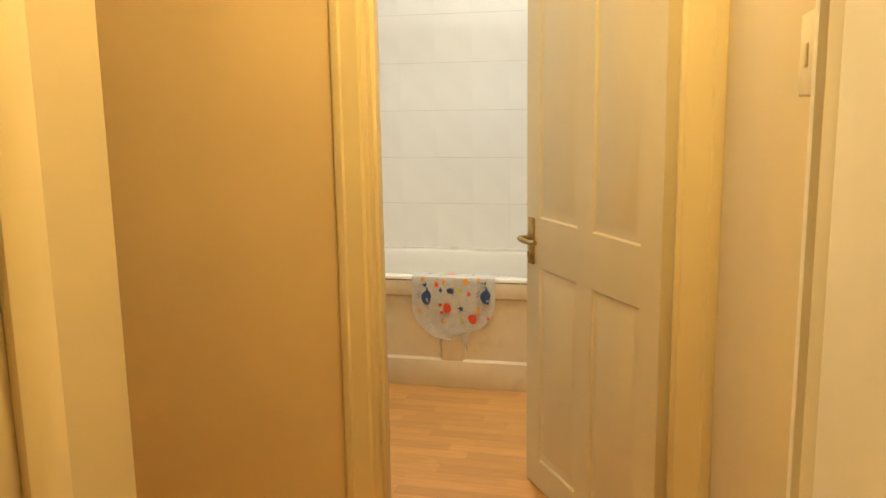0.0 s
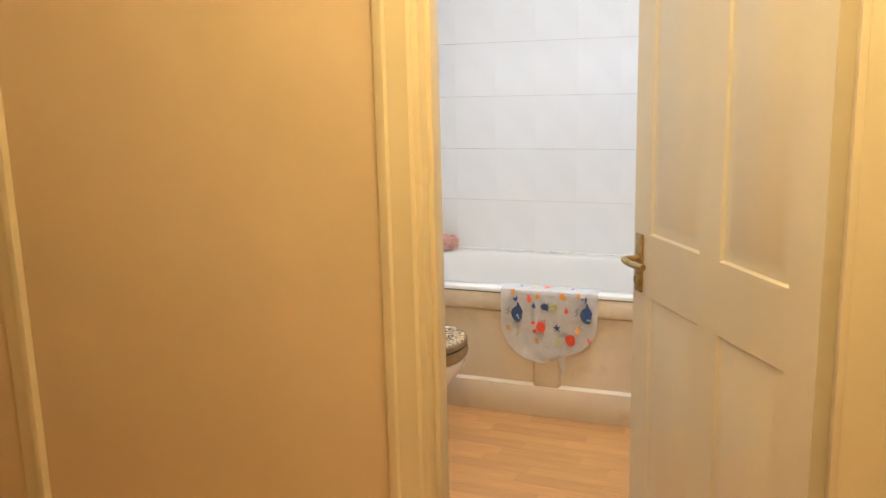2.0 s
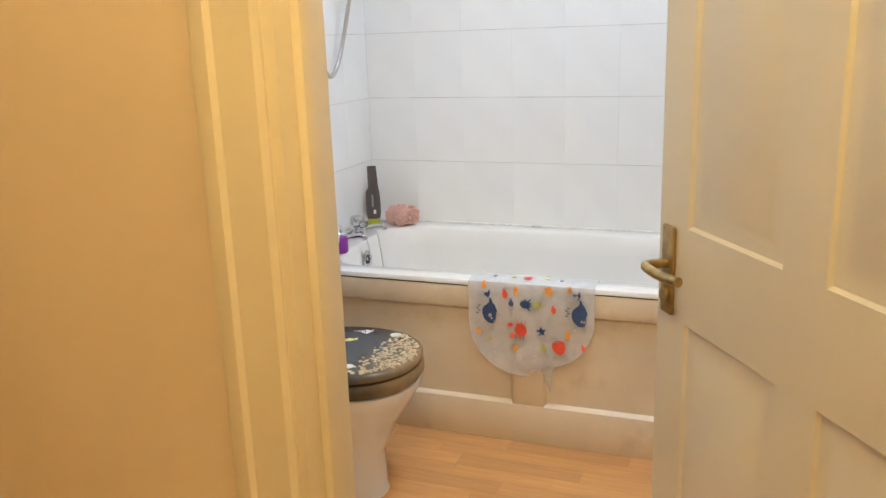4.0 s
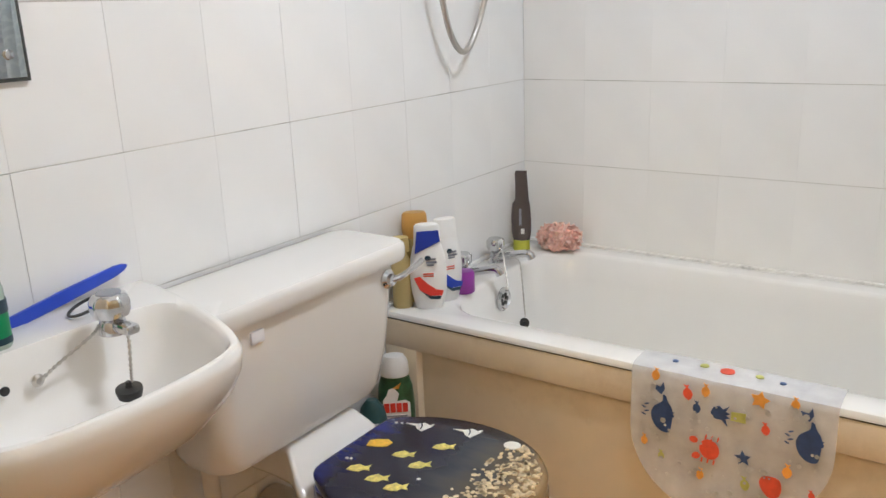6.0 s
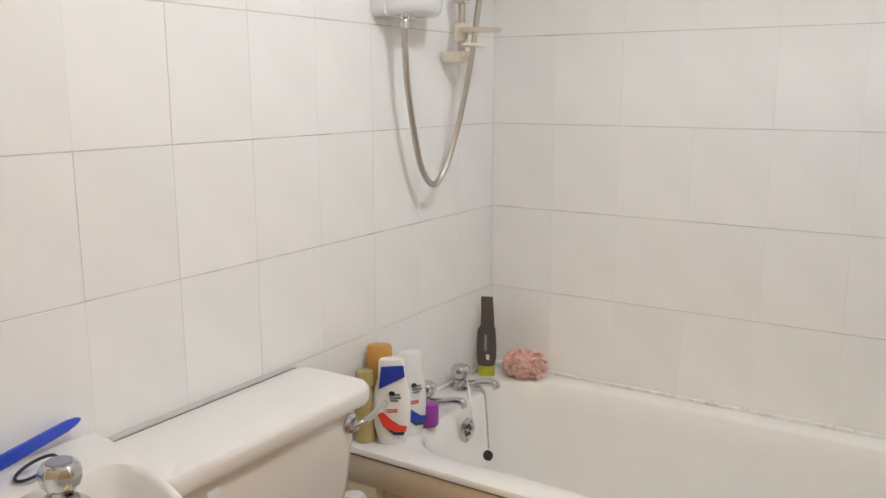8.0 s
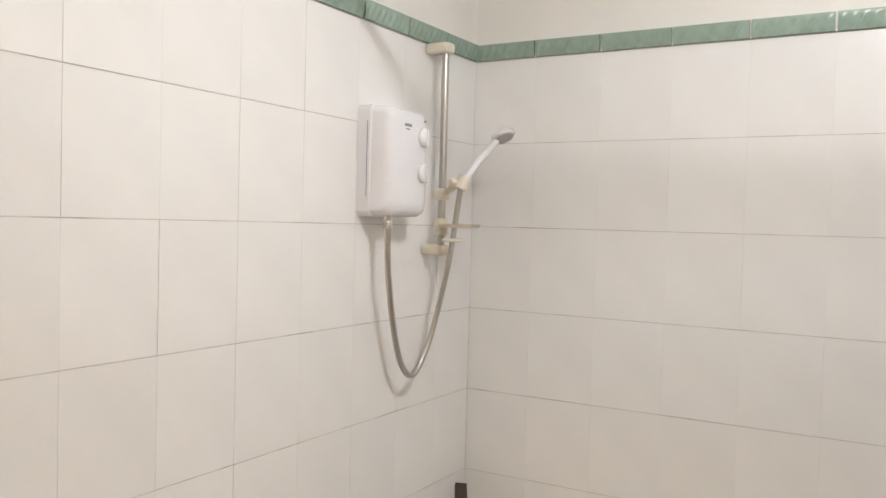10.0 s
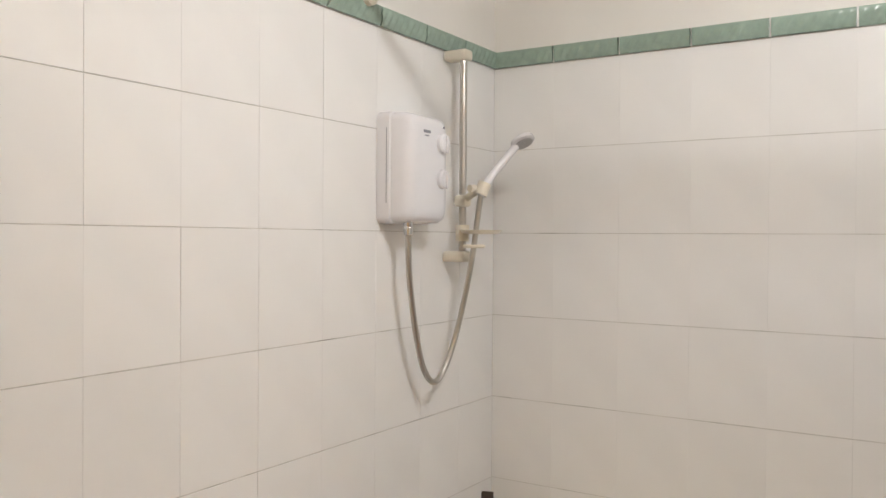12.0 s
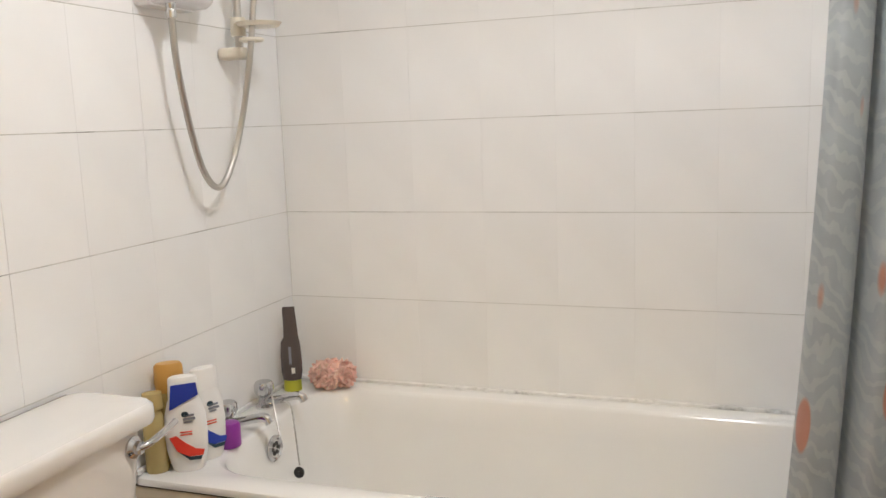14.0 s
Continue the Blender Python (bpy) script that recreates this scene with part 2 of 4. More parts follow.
def smooth_ring(points, times=3):
    for _ in range(times):
        out = []
        for (ax, ay), (bx, by) in zip(points, points[1:] + points[:1]):
            out += [(ax * 0.75 + bx * 0.25, ay * 0.75 + by * 0.25), (ax * 0.25 + bx * 0.75, ay * 0.25 + by * 0.75)]
        points = out
    return points


def grow(ring, cx, cy, s, z, sy=None):
    sy = s if sy is None else sy
    return [(cx + (x - cx) * s, cy + (y - cy) * sy, z) for x, y in ring]


def lathe(profile, cx=0, cy=0, n=24, bm=None):
    """Turns (radius, z) pairs round an upright axis."""
    rings = [[(cx + r * math.cos(2 * math.pi * i / n), cy + r * math.sin(2 * math.pi * i / n), z) for i in range(n)] for r, z in profile]
    return loft(rings, bm=bm)


def tube(path, radius, n=10, bm=None, ribs=0.0):
    """A round bar along a path."""
    pts = [Vector(p) for p in path]
    rings = []
    side = None
    for i, p in enumerate(pts):
        d = (pts[min(i + 1, len(pts) - 1)] - pts[max(i - 1, 0)]).normalized()
        if side is None:
            side = d.orthogonal().normalized()
        side = (side - d * side.dot(d)).normalized()
        up = d.cross(side)
        r = radius * (1 + ribs * (1 if i % 2 else -1))
        rings.append([p + side * (r * math.cos(2 * math.pi * k / n)) + up * (r * math.sin(2 * math.pi * k / n)) for k in range(n)])
    return loft(rings, bm=bm)


def spline(points, steps=12):
    """Catmull-Rom through the points."""
    p = [Vector(q) for q in points]
    p = [2 * p[0] - p[1]] + p + [2 * p[-1] - p[-2]]
    out = []
    for a, b, c, d in zip(p, p[1:], p[2:], p[3:]):
        for i in range(steps):
            t = i / steps
            out.append(0.5 * (2 * b + (c - a) * t + (2 * a - 5 * b + 4 * c - d) * t * t + (3 * b - a - 3 * c + d) * t ** 3))
    return out + [p[-2]]


def finish(bm, name, material, smooth=True):
    me = bpy.data.meshes.new(name)
    bm.normal_update()
    bm.to_mesh(me)
    bm.free()
    me.materials.append(material)
    if smooth:
        me.polygons.foreach_set("use_smooth", [True] * len(me.polygons))
        me.set_sharp_from_angle(angle=radians(38))
    return me


def thing(name, x, y, z, label, category, group="", kind=""):
    ob = new(name)
    ob.location = (x, y, z)
    return tagged(ob, label, category, group, kind)


def part(name, bm, material, parent, label="", turn=None, kind=""):
    """Links a bmesh made in the room's coordinates as one mesh under its parent. turn: a pose about the parent's base."""
    base = Vector((0, 0, 0))
    up = parent
    while up is not None:
        base += up.location
        up = up.parent
    bmesh.ops.translate(bm, verts=bm.verts[:], vec=-base)
    ob = new(name, finish(bm, name, material))
    ob.parent = parent
    return tagged(ob, label, kind=kind)


def single(name, bm, material, label, category="", kind="structure", group=""):
    ob = new(name, finish(bm, name, material))
    return tagged(ob, label, category or name.split("_")[0], group, kind)


# ---- large structure: bathroom ----
W, NEAR, HALLFACE, CEIL = 1.80, -2.228, -2.33, 2.45
DOOR_L, DOOR_R, DOOR_H = 1.018, 1.785, 2.0
floor = single("floor", boxes((-0.6, 2.2, -5.6, 0.1, -0.12, -0.004)), FLOORGAP, "orange laminate floor of the bathroom and the hall", "floor")
wall_left = single("wall_left", boxes((-0.12, -0.0018, NEAR, 0.12, -0.1, 2.031)), GROUT, "bathroom wall of white glazed tiles with thin grey grout", "wall")
single("wall_left_upper", boxes((-0.12, -0.003, NEAR, 0.12, 2.031, CEIL)), PLASTER, "cream painted plaster above the tiled bathroom wall", "wall")
wall_back = single("wall_back", boxes((-0.0018, W + 0.12, 0.0018, 0.12, -0.1, 2.031)), GROUT, "bathroom wall of white glazed tiles behind the bath", "wall")
single("wall_back_upper", boxes((-0.003, W + 0.12, 0.003, 0.12, 2.031, CEIL)), PLASTER, "cream painted plaster above the tiled wall", "wall")
single("wall_right", boxes((W, W + 0.08, NEAR, 0.0, -0.1, CEIL)), PLASTER, "plain cream painted bathroom wall", "wall")
single("wall_doorway", boxes((-0.6, DOOR_L - 0.03, HALLFACE, NEAR, -0.1, CEIL), (DOOR_R + 0.03, 2.2, HALLFACE, NEAR, -0.1, CEIL), (DOOR_L - 0.03, DOOR_R + 0.03, HALLFACE, NEAR, DOOR_H + 0.03, CEIL)), HALLPAINT, "cream painted wall with the bathroom doorway", "wall")
single("ceiling", boxes((-0.6, 2.2, -5.6, 0.12, CEIL, CEIL + 0.1)), PLASTER, "plain white painted ceiling", "ceiling")

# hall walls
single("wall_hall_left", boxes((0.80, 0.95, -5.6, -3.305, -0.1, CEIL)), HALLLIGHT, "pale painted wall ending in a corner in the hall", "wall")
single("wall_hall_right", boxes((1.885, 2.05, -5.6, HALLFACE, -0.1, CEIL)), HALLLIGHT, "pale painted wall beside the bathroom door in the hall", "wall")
single("wall_hall_end", boxes((-0.6, 2.2, -5.6, -5.5, -0.1, CEIL)), HALLPAINT, "plain painted wall at the end of the hall", "wall")
single("wall_hall_side", boxes((-0.6, -0.5, -5.5, HALLFACE, -0.1, CEIL)), HALLPAINT, "plain painted wall of the side passage", "wall")


PROFILE = ((0.0, 0.0), (0.0, 0.020), (0.05, 0.022), (0.27, 0.022), (0.33, 0.015), (0.92, 0.012), (1.0, 0.006), (1.0, 0.0))


def architrave(x0, x1, face, z1, outer_left):
    """Moulded upright: one profile, thick at its outer edge, drawn up from the floor."""
    w = x1 - x0
    ring = [((x0 + a * w) if outer_left else (x1 - a * w), face - 0.0005 - d) for a, d in PROFILE]
    return loft([[(x, y, z) for x, y in ring] for z in (0.0, z1)])


single("trim_doorway_left", architrave(0.930, 1.004, HALLFACE, 2.08, True), GLOSS, "moulded architrave in yellowed gloss paint beside the doorway", "architrave")
single("trim_doorway_right", architrave(1.798, 1.8848, HALLFACE, 2.08, False), GLOSS, "moulded architrave in yellowed gloss paint beside the doorway", "architrave")
single("trim_doorway_top", boxes((1.006, 1.796, HALLFACE - 0.02, HALLFACE, 2.01, 2.08), bevel=0.003), GLOSS, "architrave over the bathroom doorway", "architrave")
single("trim_side_door", architrave(-0.17, -0.09, HALLFACE, 2.08, False), GLOSS, "painted architrave of a further door in the hall", "architrave")
lining = thing("door_lining", DOOR_L, HALLFACE, 0, "painted door lining with a stop strip", "door frame", kind="structure")
part("jamb", boxes((DOOR_L - 0.03, DOOR_L, HALLFACE - 0.002, NEAR + 0.004, 0, DOOR_H + 0.03), bevel=0.002), GLOSS, lining)
part("jamb", boxes((DOOR_R, DOOR_R + 0.03, HALLFACE - 0.002, NEAR + 0.004, 0, DOOR_H + 0.03), bevel=0.002), GLOSS, lining)
part("head", boxes((DOOR_L, DOOR_R, HALLFACE - 0.002, NEAR + 0.004, DOOR_H, DOOR_H + 0.03), bevel=0.002), GLOSS, lining)
part("stop", boxes((DOOR_L, DOOR_L + 0.012, HALLFACE + 0.03, HALLFACE + 0.06, 0, DOOR_H), bevel=0.002), GLOSS, lining)


def side_casing(y0, y1, x, z1):
    w = y1 - y0
    ring = [(x - 0.0005 - d, y1 - a * w) for a, d in PROFILE]
    return loft([[(px, py, z) for px, py in ring] for z in (0.0, z1)])


single("trim_hall_right", side_casing(-3.615, -3.52, 1.885, 2.08), WHITEGLOSS, "white moulded architrave in the hall", "architrave")
single("door_hall_right", boxes((1.868, 1.884, -4.40, -3.618, 0.01, 2.03), bevel=0.003), WHITEGLOSS, "closed white painted door in the hall", "door")
single("trim_hall_left", boxes((0.9505, 0.966, -3.54, -3.462, 0, 2.08), bevel=0.004), GLOSS, "painted strip along the hall wall", "trim")

# ---- bathroom door ----
HX, HY = 1.772, -2.262
door = thing("door_1", HX, HY, 0.006, "open cream four-panel door with recessed moulded panels", "door", kind="structure")
door.rotation_euler = (0, 0, math.atan2(-1.653 - HY, 1.338 - HX) - 0.040)


def door_leaf(width, height, thick):
    """Along local x from the hinge; panels sunk into both faces, with sloped edges."""
    bm = bmesh.new()
    xs = (0, 0.095, 0.345, 0.435, 0.69, width)
    zs = (0, 0.10, 0.775, 0.94, 1.86, height)
    for side in (-1, 1):
        y = side * thick / 2
        for i in range(5):
            for j in range(5):
                c = [(xs[i], zs[j]), (xs[i + 1], zs[j]), (xs[i + 1], zs[j + 1]), (xs[i], zs[j + 1])]
                if i in (1, 3) and j in (1, 3):
                    prev = [bm.verts.new((x, y, z)) for x, z in c]
                    for inset, depth in ((0.005, 0.006), (0.022, 0.0075), (0.038, 0.002)):
                        q = [(xs[i] + inset, zs[j] + inset), (xs[i + 1] - inset, zs[j] + inset), (xs[i + 1] - inset, zs[j + 1] - inset), (xs[i] + inset, zs[j + 1] - inset)]
                        cur = [bm.verts.new((x, y - side * depth, z)) for x, z in q]
                        for k in range(4):
                            bm.faces.new((prev[k], prev[(k + 1) % 4], cur[(k + 1) % 4], cur[k]))
                        prev = cur
                    bm.faces.new(prev)
                else:
                    bm.faces.new([bm.verts.new((x, y, z)) for x, z in c])
    for a, b in (((0, 0), (width, 0)), ((width, 0), (width, height)), ((width, height), (0, height)), ((0, height), (0, 0))):
        bm.faces.new([bm.verts.new(p) for p in ((a[0], -thick / 2, a[1]), (b[0], -thick / 2, b[1]), (b[0], thick / 2, b[1]), (a[0], thick / 2, a[1]))])
    bmesh.ops.remove_doubles(bm, verts=bm.verts[:], dist=0.0004)
    bmesh.ops.recalc_face_normals(bm, faces=bm.faces[:])
    return bm


def local_part(name, bm, material, parent, label=""):
    ob = new(name, finish(bm, name, material))
    ob.parent = parent
    return tagged(ob, label)


leaf_w = 0.785
local_part("door_leaf", door_leaf(leaf_w, 1.975, 0.040), DOORPAINT, door)
for side in (1, -1):
    hx, hz = leaf_w - 0.042, 0.858
    handle = local_part("door_handle", boxes((hx - 0.019, hx + 0.019, side * 0.0205, side * 0.0285, hz - 0.078, hz + 0.078), bevel=0.003), BRASS, door, "tarnished brass lever handle on a backplate")
    lever = bmesh.new()
    tube(spline([(hx, side * 0.028, hz + 0.012), (hx, side * 0.060, hz + 0.012), (hx - 0.012, side * 0.072, hz + 0.012), (hx - 0.055, side * 0.068, hz + 0.008), (hx - 0.105, side * 0.062, hz + 0.010)], 6), 0.0085, bm=lever)
    local_part("lever", lever, BRASS, handle)
    key = lathe([(0.0, -0.001), (0.012, -0.001), (0.012, 0.006), (0.0, 0.006)], n=14)
    bmesh.ops.transform(key, matrix=pose(hx, side * 0.0285, hz - 0.045, -90 * side, 0, 0), verts=key.verts[:])
    local_part("keyhole_rose", key, BRASS, handle)
for hz in (0.25, 1.0, 1.75):
    local_part("hinge", lathe([(0.006, hz - 0.04), (0.006, hz + 0.04)], 0.0, -0.022, n=10), BRASS, door)

# light switch on the hall wall
sw = thing("light_switch", 1.884, -3.43, 1.30, "pale plastic pull-down light switch on the hall wall", "switch")
part("plate", boxes((1.872, 1.8845, -3.478, -3.392, 1.322, 1.408), bevel=0.003), IVORY, sw)
part("rocker", boxes((1.8695, 1.873, -3.444, -3.430, 1.352, 1.376), bevel=0.0015), IVORY, sw)

# lamps
for nm, (lx, ly, lz), glowing, lab in (("ceiling_light", BATH_LAMP, BATHBULB, "round opal ceiling light in the bathroom"), ("ceiling_light", HALL_LAMP, HALLBULB, "warm round ceiling light in the hall")):
    lamp = thing(nm, lx, ly, CEIL, lab, "ceiling light")
    part("base", lathe([(0.0, CEIL), (0.09, CEIL), (0.09, CEIL - 0.02), (0.0, CEIL - 0.02)], lx, ly), WHITEPLASTIC, lamp)
    dome = [(0.002, lz - 0.055)] + [(0.11 * math.sin(radians(a)), lz - 0.055 * math.cos(radians(a))) for a in range(15, 91, 15)] + [(0.10, CEIL - 0.02)]
    part("diffuser", lathe(dome, lx, ly), glowing, lamp)

# ---- bath ----
bath = thing("bathtub", 0.9, -0.37, 0, "white enamelled bathtub along the tiled wall", "bathtub")
bx0, bx1, by0, by1, bz = 0.0025, W - 0.0025, -0.742, -0.0005, 0.53
rings = [rounded(bx0 + 0.02, bx1 - 0.02, by0 + 0.012, by1 - 0.005, 0.02, bz - 0.0185), rounded(bx0, bx1, by0, by1, 0.02, bz - 0.017),
         rounded(bx0, bx1, by0, by1, 0.02, bz - 0.009), rounded(bx0 + 0.003, bx1 - 0.003, by0 + 0.003, by1 - 0.002, 0.02, bz - 0.003),
         rounded(bx0 + 0.010, bx1 - 0.008, by0 + 0.010, by1 - 0.004, 0.02, bz)]
rings += [rounded(0.112, 1.68, -0.672, -0.058, 0.13, bz), rounded(0.118, 1.674, -0.666, -0.064, 0.13, bz - 0.003), rounded(0.124, 1.668, -0.659, -0.071, 0.128, bz - 0.012),
          rounded(0.135, 1.64, -0.648, -0.082, 0.125, bz - 0.08), rounded(0.165, 1.55, -0.625, -0.105, 0.125, bz - 0.24), rounded(0.20, 1.47, -0.60, -0.13, 0.12, bz - 0.33), rounded(0.27, 1.40, -0.54, -0.19, 0.10, bz - 0.365)]
part("tub", loft(rings, cap_start=False), ENAMEL, bath)


def disc_on_wall(profile, x, y, z):
    bm = lathe(profile, n=22)
    bmesh.ops.transform(bm, matrix=pose(x, y, z, 0, 90, 0), verts=bm.verts[:])
    return bm


over = part("overflow", disc_on_wall([(0.0, 0.0), (0.034, 0.0), (0.034, 0.005), (0.027, 0.010), (0.023, 0.005), (0.0, 0.004)], 0.136, -0.378, 0.465), CHROME, bath, "round chrome overflow grille")
for k in range(6):
    a = radians(60 * k)
    part("hole", disc_on_wall([(0.0, 0.004), (0.0055, 0.004), (0.0055, 0.0065), (0.0, 0.0065)], 0.136, -0.378 + 0.013 * math.cos(a), 0.465 + 0.013 * math.sin(a)), RUBBER, over)
chain = spline([(0.055, -0.285, 0.545), (0.09, -0.30, 0.575), (0.118, -0.330, 0.53), (0.142, -0.355, 0.49)], 8)
part("chain", tube(chain, 0.0022, 6, ribs=0.3), STEEL, bath)
chain = spline([(0.10, -0.275, 0.553), (0.145, -0.30, 0.555), (0.175, -0.335, 0.50), (0.195, -0.36, 0.44), (0.20, -0.365, 0.42)], 8)
part("chain", tube(chain, 0.0022, 6, ribs=0.3), STEEL, bath)
plug = lathe([(0.0, 0.0), (0.015, 0.0), (0.017, 0.007), (0.005, 0.010), (0.004, 0.018), (0.0, 0.018)], n=18)
bmesh.ops.transform(plug, matrix=pose(0.203, -0.372, 0.405, 75, 25, 0) @ Matrix.Diagonal((0.85, 0.85, 0.7, 1)), verts=plug.verts[:])
part("plug", plug, RUBBER, bath, "black rubber bath plug hanging on its chain")


def bath_tap(x, y, label):
    """Pillar tap: round capstan head, body, and a spout that reaches over the tub."""
    z = bz
    tap = thing("bath_tap", x, y, z, label, "tap", group="taps on the bath")
    part("body", lathe([(0.0, z), (0.024, z), (0.025, z + 0.005), (0.017, z + 0.010), (0.016, z + 0.032), (0.012, z + 0.036), (0.0, z + 0.036)], x, y), CHROME, tap)
    head = [(0.0, z + 0.034), (0.012, z + 0.034), (0.022, z + 0.039), (0.026, z + 0.048), (0.026, z + 0.066), (0.021, z + 0.072), (0.0, z + 0.072)]
    bm = lathe(head, x, y, n=40)
    for v in bm.verts:
        d = Vector((v.co.x - x, v.co.y - y))
        if z + 0.04 < v.co.z < z + 0.071 and d.length > 0.02:
            f = 1 + 0.035 * math.cos(8 * math.atan2(d.y, d.x))
            v.co.x, v.co.y = x + d.x * f, y + d.y * f
    part("handwheel", bm, CHROME, tap)
    part("spout", tube(spline([(x, y, z + 0.018), (x + 0.03, y + 0.002, z + 0.022), (x + 0.085, y + 0.006, z + 0.036), (x + 0.108, y + 0.007, z + 0.036), (x + 0.116, y + 0.008, z + 0.024)], 6), 0.0115, 14), CHROME, tap)
    return tap


bath_tap(0.050, -0.270, "chrome bath tap with a round handwheel and spout")
bath_tap(0.047, -0.440, "chrome bath tap beside the purple bottle")

# silicone bead
bead = bmesh.new()
box(bead, 0.003, W - 0.004, -0.014, -0.0005, bz - 0.002, bz + 0.009, bevel=0.004)
single("trim_bath_sealant", bead, SILICONE, "uneven white sealant bead with specks of mould behind the bath", "sealant")
bead = bmesh.new()
box(bead, 0.0005, 0.013, -0.735, -0.022, bz - 0.002, bz + 0.011, bevel=0.004)
single("trim_bath_sealant_side", bead, SILICONE, "white sealant bead at the tap end of the bath", "sealant")

# bath panel
panel = thing("bath_surround", 0.9, -0.725, 0, "cream painted bath panel with recessed fields, worn at the floor", "bath panel")
part("top_rail", boxes((0.004, W - 0.004, -0.735, -0.712, 0.437, 0.508), bevel=0.002), PANELPAINT, panel)
# added dark strip: the shade under the rim, put in as colour
part("gap", boxes((0.006, W - 0.006, -0.7335, -0.712, 0.5082, 0.5125)), GAPDARK, panel, "dark strip standing in for shade in the gap under the bath rim")
part("bottom_rail", boxes((0.004, W - 0.004, -0.735, -0.712, 0.0, 0.129), bevel=0.002), PANELPAINT, panel)
for x0, x1 in ((0.004, 0.100), (0.800, 0.900), (1.70, W - 0.004)):
    part("stile", boxes((x0, x1, -0.7345, -0.7125, 0.1293, 0.4367), bevel=0.002), PANELPAINT, panel)
for x0, x1 in ((0.100, 0.800), (0.900, 1.70)):
    part("field", boxes((x0 - 0.004, x1 + 0.004, -0.7195, -0.706, 0.125, 0.44)), PANELPAINT, panel)
    mold = bmesh.new()
    for z0, z1 in ((0.1295, 0.139), (0.4365, 0.429)):
        loft([[(x, -0.7338, z0), (x, -0.719, z0), (x, -0.719, z1)] for x in (x0, x1)], bm=mold)
    for xa, xb in ((x0, x0 + 0.008), (x1, x1 - 0.008)):
        loft([[(xa, -0.7335, z), (xa, -0.719, z), (xb, -0.719, z)] for z in (0.130, 0.436)], bm=mold)
    part("moulding", mold, PANELPAINT, panel)

panel.location.y -= 0.005

# ---- anti-slip mat over the rim ----
MY = -0.750
mat = thing("bath_mat", 0.86, MY, 0.25, "frosted vinyl bath mat with sea-creature prints draped over the bath rim", "bath mat")


def mat_half(z):
    """Half the mat's width at a height: full, then rounded at the foot."""
    return 0.196 if z > 0.42 else 0.196 * max(0.0, 1 - ((0.42 - z) / 0.1755) ** 2.3) ** 0.5


def mat_sheet():
    bm = bmesh.new()
    line = [(-0.655, 0.488, 1), (-0.662, 0.522, 1), (-0.672, 0.5355, 1), (-0.70, 0.5362, 1), (-0.735, 0.5350, 1), (-0.7465, 0.530, 1), (MY, 0.518, 1)]
    line += [(MY - 0.002 * math.sin(k * 0.5), 0.50 - 0.255 * math.sin(math.pi / 2 * k / 22), 0) for k in range(23)]
    rows = []
    for y, z, _ in line:
        h = mat_half(z)
        rows.append([bm.verts.new((0.861 + h * u, y + 0.0012 * math.sin(9 * u), z + (0.016 * u if z < 0.51 else 0))) for u in np.linspace(-1, 1, 13)])
    for a, b in zip(rows, rows[1:]):
        for i in range(12):
            bm.faces.new((a[i], a[i + 1], b[i + 1], b[i]))
    bmesh.ops.remove_doubles(bm, verts=bm.verts[:], dist=0.0003)
    bmesh.ops.recalc_face_normals(bm, faces=bm.faces[:])
    bmesh.ops.solidify(bm, geom=bm.faces[:], thickness=0.0016)
    return bm


part("sheet", mat_sheet(), MATVINYL, mat)


def flat_shape(outline, x, z, size, y=MY - 0.0065, turn=0.0):
    """A thin printed shape that stands upright, facing the room."""
    bm = bmesh.new()
    c, s = math.cos(radians(turn)), math.sin(radians(turn))
    pts = [(x + size * (u * c - v * s), y, z + size * (u * s + v * c)) for u, v in outline]
    f = bm.faces.new([bm.verts.new(p) for p in pts])
    f2 = bmesh.ops.extrude_face_region(bm, geom=[f])
    bmesh.ops.translate(bm, verts=[v for v in f2["geom"] if isinstance(v, bmesh.types.BMVert)], vec=(0, 0.0008, 0))
    bmesh.ops.recalc_face_normals(bm, faces=bm.faces[:])
    return bm


def oval(a=1.0, b=1.0, n=16):
    return [(a * math.cos(2 * math.pi * i / n), b * math.sin(2 * math.pi * i / n)) for i in range(n)]


def star(n=5, inner=0.45):
    return [((1 if i % 2 == 0 else inner) * math.sin(math.pi * i / n), (1 if i % 2 == 0 else inner) * math.cos(math.pi * i / n)) for i in range(2 * n)]


WHALE = smooth_ring([(-0.05, 1.05), (0.14, 0.95), (0.22, 0.66), (0.46, 0.45), (0.56, 0.1), (0.56, -0.6), (0.52, -1.0), (0.1, -1.08), (-0.34, -0.8), (-0.58, -0.25), (-0.48, 0.2), (-0.2, 0.45), (0.0, 0.65)], 2)
FLUKE = [(0.0, -0.3), (0.3, 0.3), (0.15, 1.0), (-0.1, 0.45), (-0.75, 0.55), (-0.55, 0.1)]
FISH = [(-0.42, 1.2), (-0.12, 0.72), (-0.5, 0.35), (-0.62, -0.15), (-0.4, -0.65), (0.0, -0.95), (0.4, -0.65), (0.62, -0.15), (0.5, 0.35), (0.12, 0.72), (0.36, 1.15), (0.02, 1.0)]
